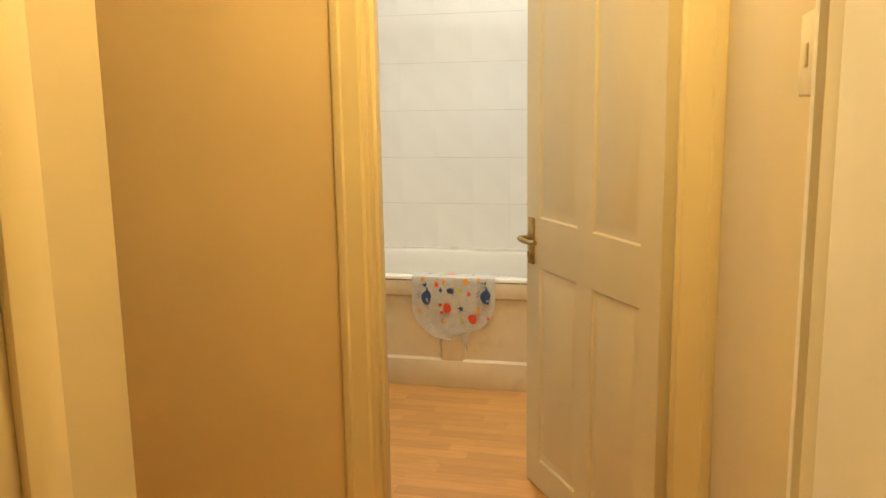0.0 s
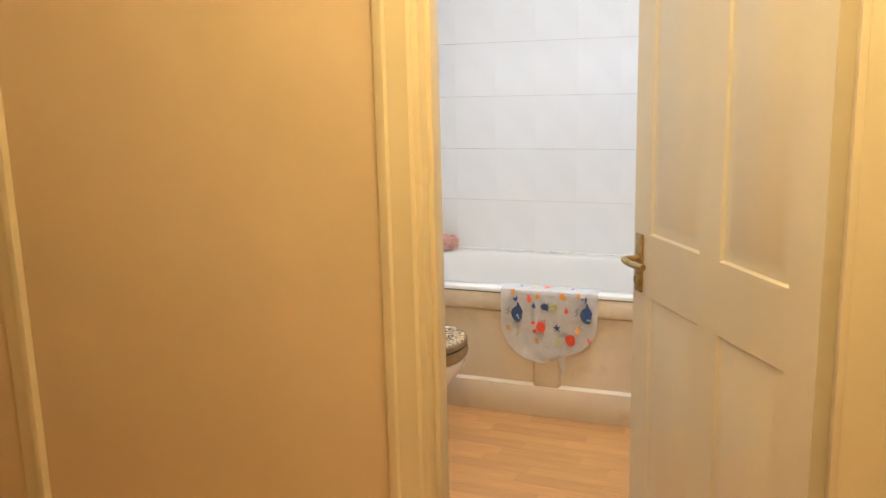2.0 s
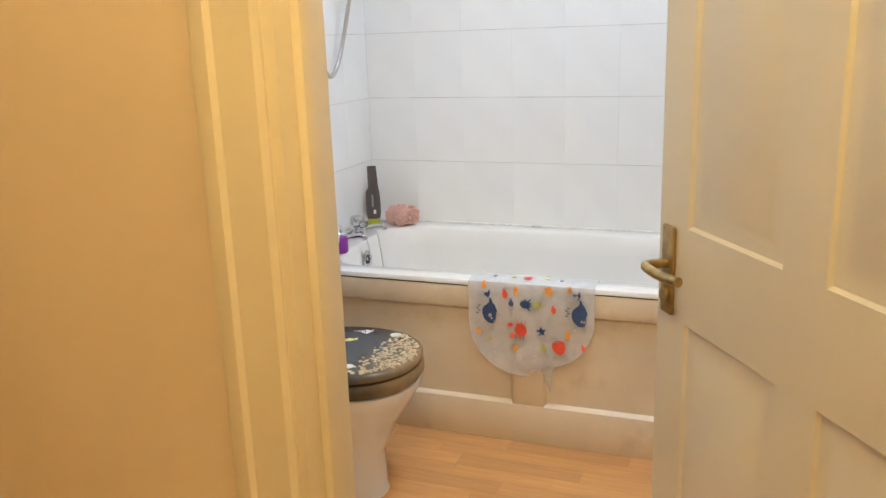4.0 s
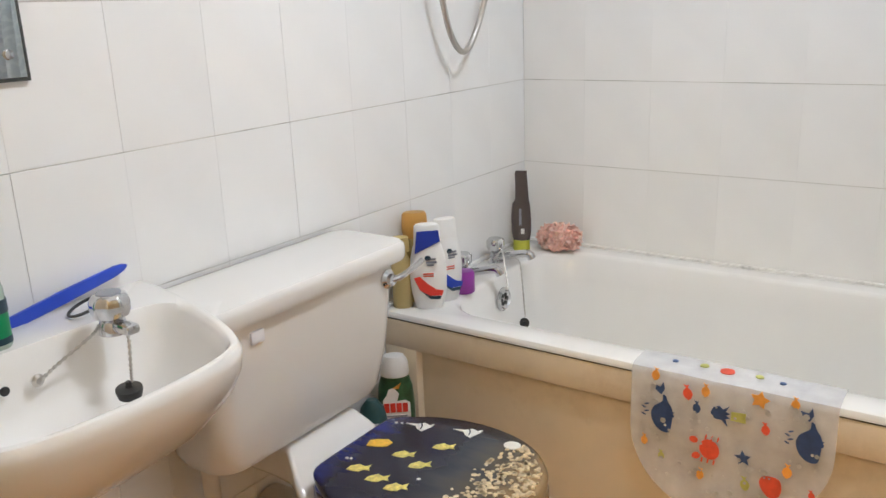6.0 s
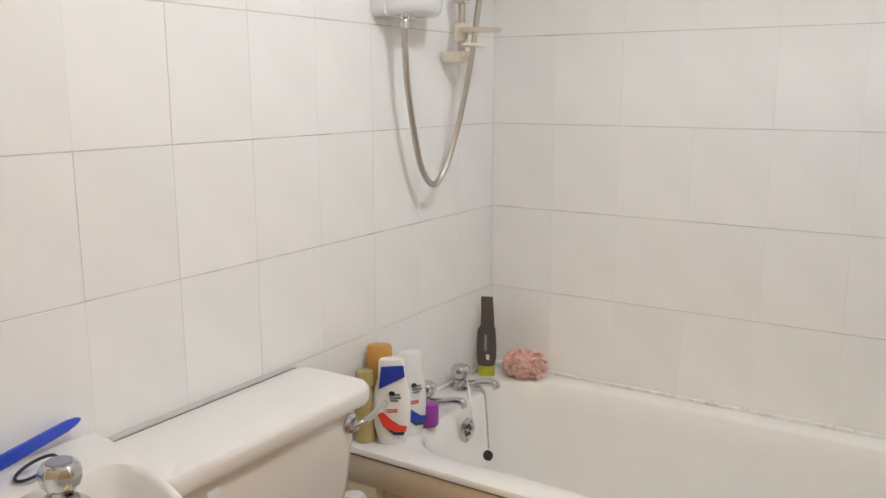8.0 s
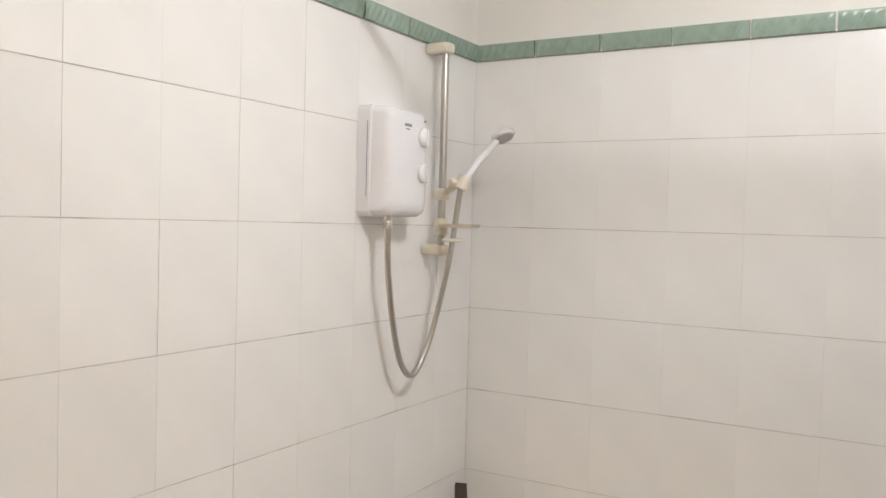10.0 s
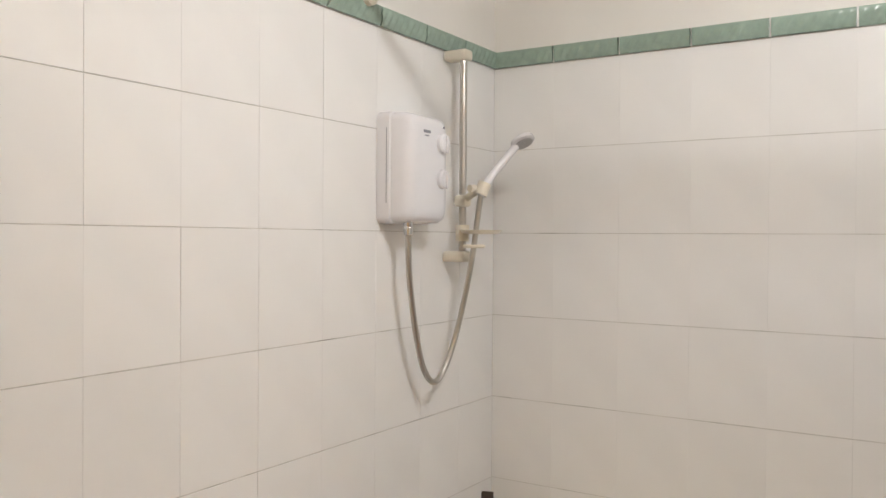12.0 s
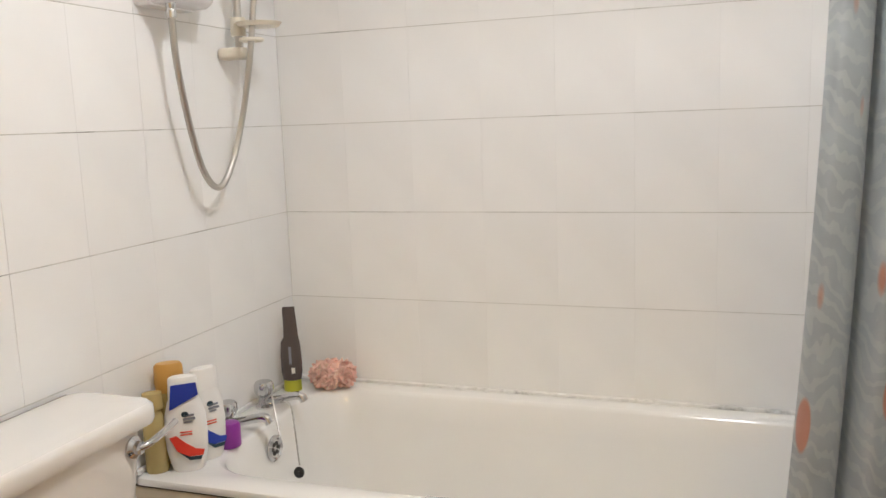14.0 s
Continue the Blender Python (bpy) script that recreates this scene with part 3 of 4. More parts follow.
for wx, wz in ((0.733, 0.448), (1.012, 0.461)):
    whale = part("whale_print", flat_shape(WHALE, wx, wz - 0.006, 0.040, turn=-4), NAVY, mat, "dark blue whale print")
    part("fluke", flat_shape(FLUKE, wx - 0.002, wz + 0.040, 0.022), NAVY, whale)
    for k in range(4):
        part("spray", flat_shape(oval(0.9, 0.28, 8), wx - 0.038 + 0.006 * (k % 2), wz - 0.018 + 0.008 * k, 0.006, turn=40 * (k % 2) - 20), NAVY, whale)
    part("eye", flat_shape(oval(1, 1, 10), wx + 0.008, wz - 0.032, 0.0028, y=MY - 0.0072), PALE, whale)
    part("fin", flat_shape([(-0.6, -0.7), (0.5, -0.9), (0.7, -0.3), (0.3, 0.0), (0.7, 0.4), (-0.5, 0.7)], wx + 0.020, wz - 0.004, 0.009, y=MY - 0.0071), NAVY, whale)
part("squid_print", flat_shape([(-1, 0), (-0.7, 0.65), (-0.1, 0.9), (0.3, 0.6), (0.9, 1.1), (0.55, 0.4), (1.0, 0.25), (0.6, 0.0), (1.0, -0.25), (0.55, -0.4), (0.8, -1.2), (0.2, -0.6), (-0.5, -0.6)], 0.849, 0.468, 0.019), NAVY, mat)
part("star_print", flat_shape(star(), 0.897, 0.386, 0.017, turn=8), NAVY, mat)
part("fish_print", flat_shape(FISH, 0.803, 0.470, 0.013), NAVY, mat)
part("star_print", flat_shape(star(5, 0.55), 0.921, 0.516, 0.019, turn=-10), ORANGE, mat)
crab = part("crab_print", flat_shape(oval(0.9, 1.0), 0.832, 0.386, 0.022, turn=15), RED, mat, "red crab print")
for k, (cx, cz) in enumerate(((0.800, 0.400), (0.806, 0.366))):
    part("claw", flat_shape(oval(1, 0.8, 10), cx, cz, 0.009, turn=30 * k), RED, crab)
for k in range(6):
    part("crab_leg", flat_shape(oval(1, 0.3, 8), 0.818 + 0.006 * k, 0.412 if k % 2 else 0.360, 0.006, turn=80), RED, crab)
for fx, fz, fs, fm in ((0.784, 0.497, 0.016, RED), (0.935, 0.458, 0.013, RED), (0.819, 0.510, 0.014, ORANGE), (0.718, 0.522, 0.014, ORANGE), (0.984, 0.523, 0.013, ORANGE),
                       (0.979, 0.381, 0.015, ORANGE), (0.904, 0.331, 0.015, LIME), (0.816, 0.326, 0.013, ORANGE), (0.698, 0.371, 0.012, ORANGE), (0.735, 0.345, 0.011, LIME), (1.025, 0.345, 0.010, RED)):
    part("fish_print", flat_shape(FISH, fx, fz, fs, turn=random.uniform(-15, 15)), fm, mat)
part("strawberry_print", flat_shape(smooth_ring([(0, 1.1), (-0.85, 0.85), (-1.0, 0.1), (-0.45, -0.8), (0.3, -1.15), (0.9, -0.55), (0.95, 0.4), (0.7, 1.0)], 2), 0.951, 0.339, 0.022), RED, mat)
part("grid_print", flat_shape([(-1, 0.6), (1, 0.8), (1, -0.7), (-1, -0.7)], 0.884, 0.470, 0.014), LIME, mat)
for k in range(80):
    while True:
        dx, dz = random.uniform(-0.18, 0.18), random.uniform(0.27, 0.51)
        if abs(dx) < mat_half(dz) - 0.015:
            break
    part("dot_print", flat_shape(oval(1, 1, 8), 0.861 + dx, dz + 0.08 * dx, random.choice((0.0022, 0.003, 0.0045, 0.006)), y=MY - 0.0072 - 0.00001 * k), DOTGREY, mat)
# prints on the part that lies on the rim
for rx, ry, rs, rm in ((0.845, -0.705, 0.014, RED), (0.798, -0.70, 0.009, LIME), (0.905, -0.70, 0.008, LIME), (0.74, -0.705, 0.006, NAVY), (0.95, -0.708, 0.006, NAVY)):
    bm = lathe([(0.0, 0.5364), (rs, 0.5364), (rs, 0.5378), (0.0, 0.5378)], rx, ry, 14)
    part("rim_print", bm, rm, mat)

# ---- toilet ----
toilet = thing("toilet", 0.3, -1.15, 0, "white close-coupled toilet with a sea-scene lid", "toilet")
TY = -1.148
oval_ring = smooth_ring([(0.246, 0.0), (0.246, 0.095), (0.250, 0.118), (0.275, 0.136), (0.345, 0.176), (0.45, 0.193), (0.56, 0.168), (0.635, 0.092), (0.652, 0.0), (0.635, -0.092), (0.56, -0.168), (0.45, -0.193), (0.345, -0.176), (0.275, -0.136), (0.250, -0.118), (0.246, -0.095)])
oval_ring = [(x, TY + y) for x, y in oval_ring]
pan = [grow(oval_ring, 0.36, TY, 0.62, 0.0, 0.60), grow(oval_ring, 0.36, TY, 0.60, 0.02, 0.58), grow(oval_ring, 0.37, TY, 0.58, 0.13, 0.55), grow(oval_ring, 0.40, TY, 0.72, 0.23, 0.70),
       grow(oval_ring, 0.43, TY, 0.92, 0.31, 0.92), grow(oval_ring, 0.44, TY, 0.985, 0.338, 0.985), grow(oval_ring, 0.44, TY, 0.99, 0.354, 0.99), grow(oval_ring, 0.44, TY, 0.96, 0.358, 0.96)]
part("pan", loft(pan), CERAMIC, toilet)
shelf = []
for sx, hw, top, low in ((0.02, 0.085, 0.440, 0.34), (0.10, 0.090, 0.446, 0.345), (0.165, 0.104, 0.436, 0.352), (0.190, 0.118, 0.412, 0.350), (0.213, 0.132, 0.385, 0.342), (0.235, 0.139, 0.367, 0.335), (0.262, 0.128, 0.3585, 0.325), (0.33, 0.11, 0.356, 0.30)):
    r = min(0.014, (top - low) * 0.45)
    shelf.append([(sx, TY + y, z) for y, z, _ in rounded(-hw, hw, low, top, r, 0, 4)])
part("shelf", loft(shelf), CERAMIC, toilet)
outlet = tube([(0.33, TY, 0.20), (0.20, TY - 0.01, 0.205), (0.10, TY - 0.02, 0.20), (0.005, TY - 0.02, 0.20)], 0.058, 20)
part("outlet_pipe", outlet, PIPEWHITE, toilet, "off-white waste pipe behind the pan")
seat = [grow(oval_ring, 0.44, TY, 0.985, 0.359), grow(oval_ring, 0.44, TY, 1.018, 0.365), grow(oval_ring, 0.44, TY, 1.03, 0.378), grow(oval_ring, 0.44, TY, 1.028, 0.392), grow(oval_ring, 0.44, TY, 1.01, 0.400), grow(oval_ring, 0.44, TY, 0.98, 0.403)]
part("seat", loft(seat), LID, toilet, "thick navy resin seat with a sandy front")
LZ = 0.405
lid_ring = [(x, y) for x, y in oval_ring]
lid_rings = [grow(lid_ring, 0.44, TY, 1.0, LZ), grow(lid_ring, 0.44, TY, 1.02, LZ + 0.004), grow(lid_ring, 0.44, TY, 1.022, LZ + 0.014), grow(lid_ring, 0.44, TY, 1.005, LZ + 0.021),
             grow(lid_ring, 0.44, TY, 0.97, LZ + 0.0245), grow(lid_ring, 0.44, TY, 0.7, LZ + 0.0262), grow(lid_ring, 0.44, TY, 0.3, LZ + 0.027)]
lid = part("lid", loft(lid_rings), LID, toilet, "glossy navy resin lid with fish and shells")
LT = LZ + 0.0262


def lying_shape(outline, x, y, size, turn=0.0, z=LT):
    bm = bmesh.new()
    c, s = math.cos(radians(turn)), math.sin(radians(turn))
    f = bm.faces.new([bm.verts.new((x + size * (u * c - v * s), y + size * (u * s + v * c), z - 0.001)) for u, v in outline])
    g = bmesh.ops.extrude_face_region(bm, geom=[f])
    bmesh.ops.translate(bm, verts=[v for v in g["geom"] if isinstance(v, bmesh.types.BMVert)], vec=(0, 0, 0.0024))
    bmesh.ops.recalc_face_normals(bm, faces=bm.faces[:])
    return bm


SIDEFISH = [(-1, -0.25), (-0.75, 0.25), (-0.35, 0.42), (0.0, 0.6), (0.2, 0.40), (0.5, 0.22), (1.0, 0.5), (0.85, 0.0), (1.0, -0.4), (0.5, -0.25), (0.1, -0.55), (-0.4, -0.5)]
for fx, fy in ((0.369, -1.144), (0.419, -1.082), (0.418, -1.160), (0.326, -1.226), (0.378, -1.236), (0.425, -1.242)):
    part("fish_inlay", lying_shape(SIDEFISH, fx, fy, 0.0225, 30 + random.uniform(-5, 5)), YELLOWFISH, lid)
part("fish_inlay", lying_shape([(-1, -0.5), (-0.9, 0.35), (-0.2, 0.55), (0.6, 0.6), (1.05, 0.1), (0.7, -0.5), (0, -0.65)], 0.302, -1.133, 0.024, 25), GOLDFISH, lid, "golden fish")
for ax, ay in ((0.334, -1.039), (0.432, -1.011)):
    angel = part("angelfish_inlay", lying_shape([(-1.6, 0.75), (-0.4, 0.55), (0.3, 0.75), (0.8, 0.3), (1.3, 0.55), (1.05, 0.0), (0.7, -0.35), (0.1, -0.9), (-0.4, -0.4), (-0.55, 0.2)], ax, ay, 0.021, 30), PALE, lid, "pale striped angelfish")
    part("stripe", lying_shape([(-0.1, 1.0), (0.12, 1.0), (0.3, 0.2), (0.05, -0.9), (-0.12, -0.9), (0.05, 0.1)], ax, ay, 0.012, 30, LT + 0.0008), SEATNAVY, angel)
for px, py, ps in ((0.283, -1.21, 0.0035), (0.291, -1.207, 0.003), (0.279, -1.051, 0.0035), (0.290, -1.046, 0.003), (0.530, -1.010, 0.017), (0.503, -1.262, 0.016), (0.445, -1.20, 0.004)):
    part("bubble_inlay", lying_shape(oval(1, 0.85, 12), px, py, ps, 20), PALE, lid)
shells = bmesh.new()
count = 0
while count < 300:
    sx, sy = random.uniform(0.48, 0.645), TY + random.uniform(-0.18, 0.18)
    inside = ((sx - 0.44) / 0.205) ** 2 + ((sy - TY) / 0.182) ** 2 < 0.97
    if inside and sx > 0.505 + 0.05 * random.random() + 0.25 * abs(sy - TY - 0.02) * 0.3:
        r = random.uniform(0.0035, 0.0095)
        k = random.randint(5, 8)
        turn = random.uniform(0, 6.28)
        squash = random.uniform(0.5, 0.9)
        base = [(sx + r * math.cos(turn) * math.cos(2 * math.pi * i / k) - r * squash * math.sin(turn) * math.sin(2 * math.pi * i / k), sy + r * math.sin(turn) * math.cos(2 * math.pi * i / k) + r * squash * math.cos(turn) * math.sin(2 * math.pi * i / k)) for i in range(k)]
        lo = [shells.verts.new((x, y, LT - 0.004)) for x, y in base]
        hi = [shells.verts.new((sx + (x - sx) * 0.7, sy + (y - sy) * 0.7, LT + 0.0012)) for x, y in base]
        for i in range(k):
            shells.faces.new((lo[i], lo[(i + 1) % k], hi[(i + 1) % k], hi[i]))
        shells.faces.new(hi)
        count += 1
part("shell_inlay", shells, SHELL, lid, "bed of small shells cast in the resin", kind="stuff")
for dy in (-0.075, 0.075):
    part("hinge", lathe([(0.0, 0.355), (0.011, 0.355), (0.011, 0.398), (0.0, 0.400)], 0.240, TY + dy, 12), WHITEPLASTIC, toilet)

# cistern: tapering tank, overhanging lid, lever
CY = -1.158
tank = [rounded(0.04, 0.150, CY - 0.225, CY + 0.175, 0.05, 0.441), rounded(0.022, 0.172, CY - 0.250, CY + 0.197, 0.055, 0.450), rounded(0.014, 0.181, CY - 0.259, CY + 0.207, 0.05, 0.472), rounded(0.014, 0.190, CY - 0.262, CY + 0.228, 0.045, 0.56), rounded(0.014, 0.197, CY - 0.262, CY + 0.25, 0.04, 0.732)]
part("cistern", loft(tank), CERAMIC, toilet)
lidtop = [rounded(0.016, 0.200, CY - 0.272, CY + 0.258, 0.035, 0.7315), rounded(0.013, 0.212, CY - 0.283, CY + 0.269, 0.035, 0.735), rounded(0.012, 0.216, CY - 0.286, CY + 0.272, 0.036, 0.744), rounded(0.012, 0.216, CY - 0.286, CY + 0.272, 0.036, 0.762), rounded(0.013, 0.2145, CY - 0.2845, CY + 0.271, 0.036, 0.770), rounded(0.015, 0.209, CY - 0.279, CY + 0.266, 0.034, 0.7755), rounded(0.035, 0.16, CY - 0.22, CY + 0.22, 0.03, 0.777)]
part("cistern_lid", loft(lidtop), CERAMIC, toilet)
# added dark strip on the wall, painting the shaded gap behind the lid
part("gap_shade_strip", boxes((0.0012, 0.0095, CY - 0.262, CY + 0.255, 0.700, 0.771)), GAPDARK, toilet, "dark strip standing in for shade between the cistern lid and the tiles")
part("fixing_tab", boxes((0.190, 0.2015, -1.339, -1.307, 0.691, 0.715), bevel=0.003), WHITEPLASTIC, toilet)
lever = part("flush_lever", disc_on_wall([(0.0, 0.0), (0.020, 0.0), (0.021, 0.006), (0.013, 0.012), (0.012, 0.020), (0.0, 0.022)], 0.195, -0.953, 0.702), CHROME, toilet, "chrome flush lever")
part("arm", tube(spline([(0.212, -0.953, 0.702), (0.222, -0.935, 0.706), (0.226, -0.895, 0.716), (0.224, -0.862, 0.722)], 6), 0.0065, 10), CHROME, lever)
for dy in (-0.10, 0.09):
    part("bolt", lathe([(0.0, 0.455), (0.008, 0.455), (0.008, 0.474), (0.0, 0.474)], 0.15, CY + dy - 0.04, 8), BRASS, toilet)
feed = thing("supply_pipe", 0.09, -1.378, 0.0, "off-white cistern supply pipe with a brass valve", "pipe")
part("pipe", tube([(0.09, -1.378, 0.474), (0.09, -1.378, 0.335)], 0.016, 14), PIPEWHITE, feed)
part("valve", tube([(0.09, -1.378, 0.345), (0.09, -1.378, 0.285)], 0.011, 12), BRASS, feed)
part("valve_handle", boxes((0.095, 0.125, -1.410, -1.350, 0.304, 0.318), bevel=0.004), BRASS, feed, "worn brass valve handle")
part("riser", tube([(0.09, -1.378, 0.29), (0.09, -1.378, 0.0)], 0.0075, 10), PIPEWHITE, feed)

# ---- basin ----
basin = thing("washbasin", 0.2, -1.70, 0, "white pedestal washbasin on the tiled wall", "washbasin")
BY = -1.700
half = [(0.002, 0.30), (0.004, 0.30), (0.15, 0.278), (0.32, 0.226), (0.392, 0.19), (0.420, 0.15), (0.437, 0.06)]
outer = smooth_ring([(x * 0.98, BY + y) for x, y in half] + [(x * 0.98, BY - y) for x, y in half[::-1]], 3)
half_in = [(0.118, 0.10), (0.125, 0.215), (0.16, 0.246), (0.24, 0.228), (0.34, 0.190), (0.388, 0.155), (0.404, 0.06)]
inner = smooth_ring([(x, BY + y) for x, y in half_in] + [(x, BY - y) for x, y in half_in[::-1]], 3)
BZ = 0.803
basin_rings = [grow(outer, 0.10, BY, 0.42, 0.60, 0.36), grow(outer, 0.10, BY, 0.60, 0.63, 0.55), grow(outer, 0.08, BY, 0.84, 0.685, 0.82), grow(outer, 0.05, BY, 0.955, 0.735, 0.95), grow(outer, 0.02, BY, 0.992, 0.765, 0.99),
               grow(outer, 0.02, BY, 1.0, 0.785), grow(outer, 0.02, BY, 0.998, BZ - 0.007), grow(outer, 0.02, BY, 0.985, BZ - 0.001, 0.985), grow(outer, 0.02, BY, 0.965, BZ, 0.965),
               grow(inner, 0.25, BY, 1.03, BZ - 0.002), grow(inner, 0.25, BY, 1.0, BZ - 0.010), grow(inner, 0.25, BY, 0.96, BZ - 0.03), grow(inner, 0.24, BY, 0.84, BZ - 0.085), grow(inner, 0.24, BY, 0.62, BZ - 0.125), grow(inner, 0.24, BY, 0.25, BZ - 0.14)]
part("bowl", loft(basin_rings), CERAMIC, basin)
ped = [grow(outer, 0.10, BY, 0.50, 0.0, 0.40), grow(outer, 0.10, BY, 0.46, 0.05, 0.36), grow(outer, 0.10, BY, 0.40, 0.30, 0.28), grow(outer, 0.10, BY, 0.44, 0.62, 0.34)]
part("pedestal", loft(ped), CERAMIC, basin)
part("overflow_stay", disc_on_wall([(0.0, 0.0), (0.009, 0.0), (0.010, 0.004), (0.006, 0.009), (0.0, 0.010)], 0.143, -1.690, 0.757), STEEL, basin, "metal chain stay")
part("overflow_hole", disc_on_wall([(0.0, 0.0), (0.007, 0.0), (0.007, 0.002), (0.0, 0.002)], 0.139, -1.735, 0.757), RUBBER, basin)
ch = spline([(0.150, -1.690, 0.757), (0.155, -1.655, 0.776), (0.170, -1.612, 0.803), (0.172, -1.598, 0.816)], 10)
part("chain", tube(ch, 0.0024, 6, ribs=0.35), STEEL, basin)
ch = spline([(0.200, -1.578, 0.818), (0.212, -1.580, 0.795), (0.222, -1.590, 0.755), (0.222, -1.592, 0.732)], 10)
part("chain", tube(ch, 0.0024, 6, ribs=0.35), STEEL, basin)
bp = lathe([(0.0, 0.0), (0.019, 0.0), (0.022, 0.012), (0.0215, 0.016), (0.006, 0.018), (0.004, 0.028), (0.0, 0.028)], n=20)
bmesh.ops.transform(bp, matrix=pose(0.222, -1.598, 0.712, 4, 6, 0) @ Matrix.Scale(0.9, 4), verts=bp.verts[:])
part("plug", bp, RUBBER, basin, "black rubber plug on a bead chain")
btap = thing("basin_tap", 0.165, -1.585, BZ, "chrome basin tap with a large round handwheel", "tap")
TX, TYY = 0.178, -1.580
part("body", lathe([(0.0, BZ - 0.004), (0.022, BZ - 0.004), (0.020, BZ + 0.010), (0.018, BZ + 0.016), (0.013, BZ + 0.020), (0.0, BZ + 0.020)], TX, TYY), CHROME, btap)
part("spout", boxes((TX, TX + 0.052, TYY - 0.012, TYY + 0.012, BZ + 0.001, BZ + 0.017), bevel=0.006), CHROME, btap)
wheel = lathe([(0.0, BZ + 0.018), (0.016, BZ + 0.018), (0.025, BZ + 0.023), (0.029, BZ + 0.034), (0.029, BZ + 0.046), (0.025, BZ + 0.055), (0.021, BZ + 0.058), (0.0, BZ + 0.058)], TX, TYY, n=48)
for v in wheel.verts:
    d = Vector((v.co.x - TX, v.co.y - TYY))
    if d.length > 0.022:
        f = 1 + 0.03 * math.cos(9 * math.atan2(d.y, d.x))
        v.co.x, v.co.y = TX + d.x * f, TYY + d.y * f
handwheel = part("handwheel", wheel, CHROME, btap)
part("cap", lathe([(0.0, BZ + 0.0575), (0.019, BZ + 0.0575), (0.018, BZ + 0.060), (0.0, BZ + 0.0605)], TX, TYY, n=20), GREYPRINT, handwheel, "grey disc in the handwheel")

# blue comb leaning on the wall, hair tie
comb = thing("comb", 0.03, -1.56, BZ, "blue plastic comb leaning against the tiles", "comb")
comb_rings = []
for t, h, th in ((0.0, 0.004, 0.003), (0.03, 0.012, 0.005), (0.10, 0.018, 0.006), (0.5, 0.022, 0.007), (0.9, 0.020, 0.006), (1.0, 0.014, 0.004)):
    c = Vector((0.020, -1.440, 0.846)).lerp(Vector((0.030, -1.690, 0.808)), t)
    comb_rings.append([(c.x + dx * th, c.y, c.z - 0.004 + dz * h * 0.85) for dx, dz in ((-0.5, -0.6), (0.3, -0.6), (0.6, 0.0), (0.5, 0.6), (-0.5, 0.6))])
part("spine", loft(comb_rings), BLUE, comb)
tie = thing("hair_tie", 0.075, -1.565, BZ, "thin black elastic hair tie", "hair tie")
part("loop", tube([(0.075 + 0.020 * math.cos(t), -1.555 + 0.032 * math.sin(t), BZ + 0.004 + 0.008 * (1 + math.sin(t))) for t in np.linspace(0, 2 * math.pi, 28)], 0.0026, 8), RUBBER, tie)

# soap bottle on the basin
def squeezed(cx, cy, z0, profile, squash, turn, n=24):
    """Flattened bottle: (radius, height) pairs, squashed one way and turned."""
    bm = lathe([(r, z) for r, z in profile], n=n)
    bmesh.ops.transform(bm, matrix=pose(cx, cy, z0, 0, 0, turn) @ Matrix.Diagonal((1, squash, 1, 1)), verts=bm.verts[:])
    return bm


soap = thing("soap_bottle", 0.075, -1.715, BZ, "clear green hand soap bottle with a green label", "bottle")
sy = -1.718
part("bottle", squeezed(0.078, sy, BZ - 0.004, [(0.0, 0.0), (0.030, 0.0), (0.034, 0.006), (0.034, 0.09), (0.030, 0.108), (0.020, 0.116), (0.0, 0.117)], 0.7, 60), CLEARGEL, soap)
part("label", squeezed(0.078, sy, BZ - 0.004, [(0.0345, 0.018), (0.0348, 0.019), (0.0348, 0.066), (0.0345, 0.067)], 0.715, 60), GREENGEL, soap, "green wrap label")
part("badge", squeezed(0.079, sy, BZ - 0.004, [(0.0350, 0.056), (0.0352, 0.057), (0.0352, 0.074), (0.0350, 0.075)], 0.72, 60), DARKLABEL, soap)
part("base_band", squeezed(0.078, sy, BZ - 0.004, [(0.0350, 0.010), (0.0352, 0.011), (0.0352, 0.019), (0.0350, 0.020)], 0.72, 60), DARKLABEL, soap)
part("pump", squeezed(0.078, sy, BZ - 0.004, [(0.0, 0.116), (0.014, 0.116), (0.014, 0.134), (0.005, 0.136), (0.005, 0.155), (0.012, 0.156), (0.012, 0.163), (0.0, 0.164)], 1.0, 0), BOTTLEWHITE, soap)

# ---- mirror ----
mirror = thing("mirror", 0.002, -1.75, 1.165, "frameless wall mirror with a dark worn edge", "mirror")
part("backing", boxes((0.0012, 0.0085, -1.955, -1.545, 1.165, 1.757)), MIRROREDGE, mirror)
part("glass", boxes((0.0085, 0.0105, -1.949, -1.551, 1.171, 1.751)), MIRROR, mirror)
for yy, zz in ((-1.575, 1.205), (-1.925, 1.205), (-1.575, 1.72), (-1.925, 1.72)):
    part("screw", disc_on_wall([(0.0, 0.0), (0.008, 0.0), (0.007, 0.005), (0.0, 0.006)], 0.0105, yy, zz), CHROME, mirror)
hook = thing("wall_hook", 0.004, -1.44, 1.91, "small grey metal hook on the tiles", "hook")
part("stem", tube([(0.0005, -1.445, 1.93), (0.006, -1.445, 1.925), (0.008, -1.446, 1.90), (0.012, -1.446, 1.897)], 0.0025, 8), STEEL, hook)
part("peg", tube([(0.0005, -1.425, 1.95), (0.010, -1.42, 1.943)], 0.0025, 8), STEEL, hook)

# ---- electric shower ----
shower = thing("electric_shower", 0.0, -0.51, 1.55, "white electric shower unit with two round dials", "shower")
sy0, sy1, sz0, sz1 = -0.601, -0.419, 1.548, 1.822


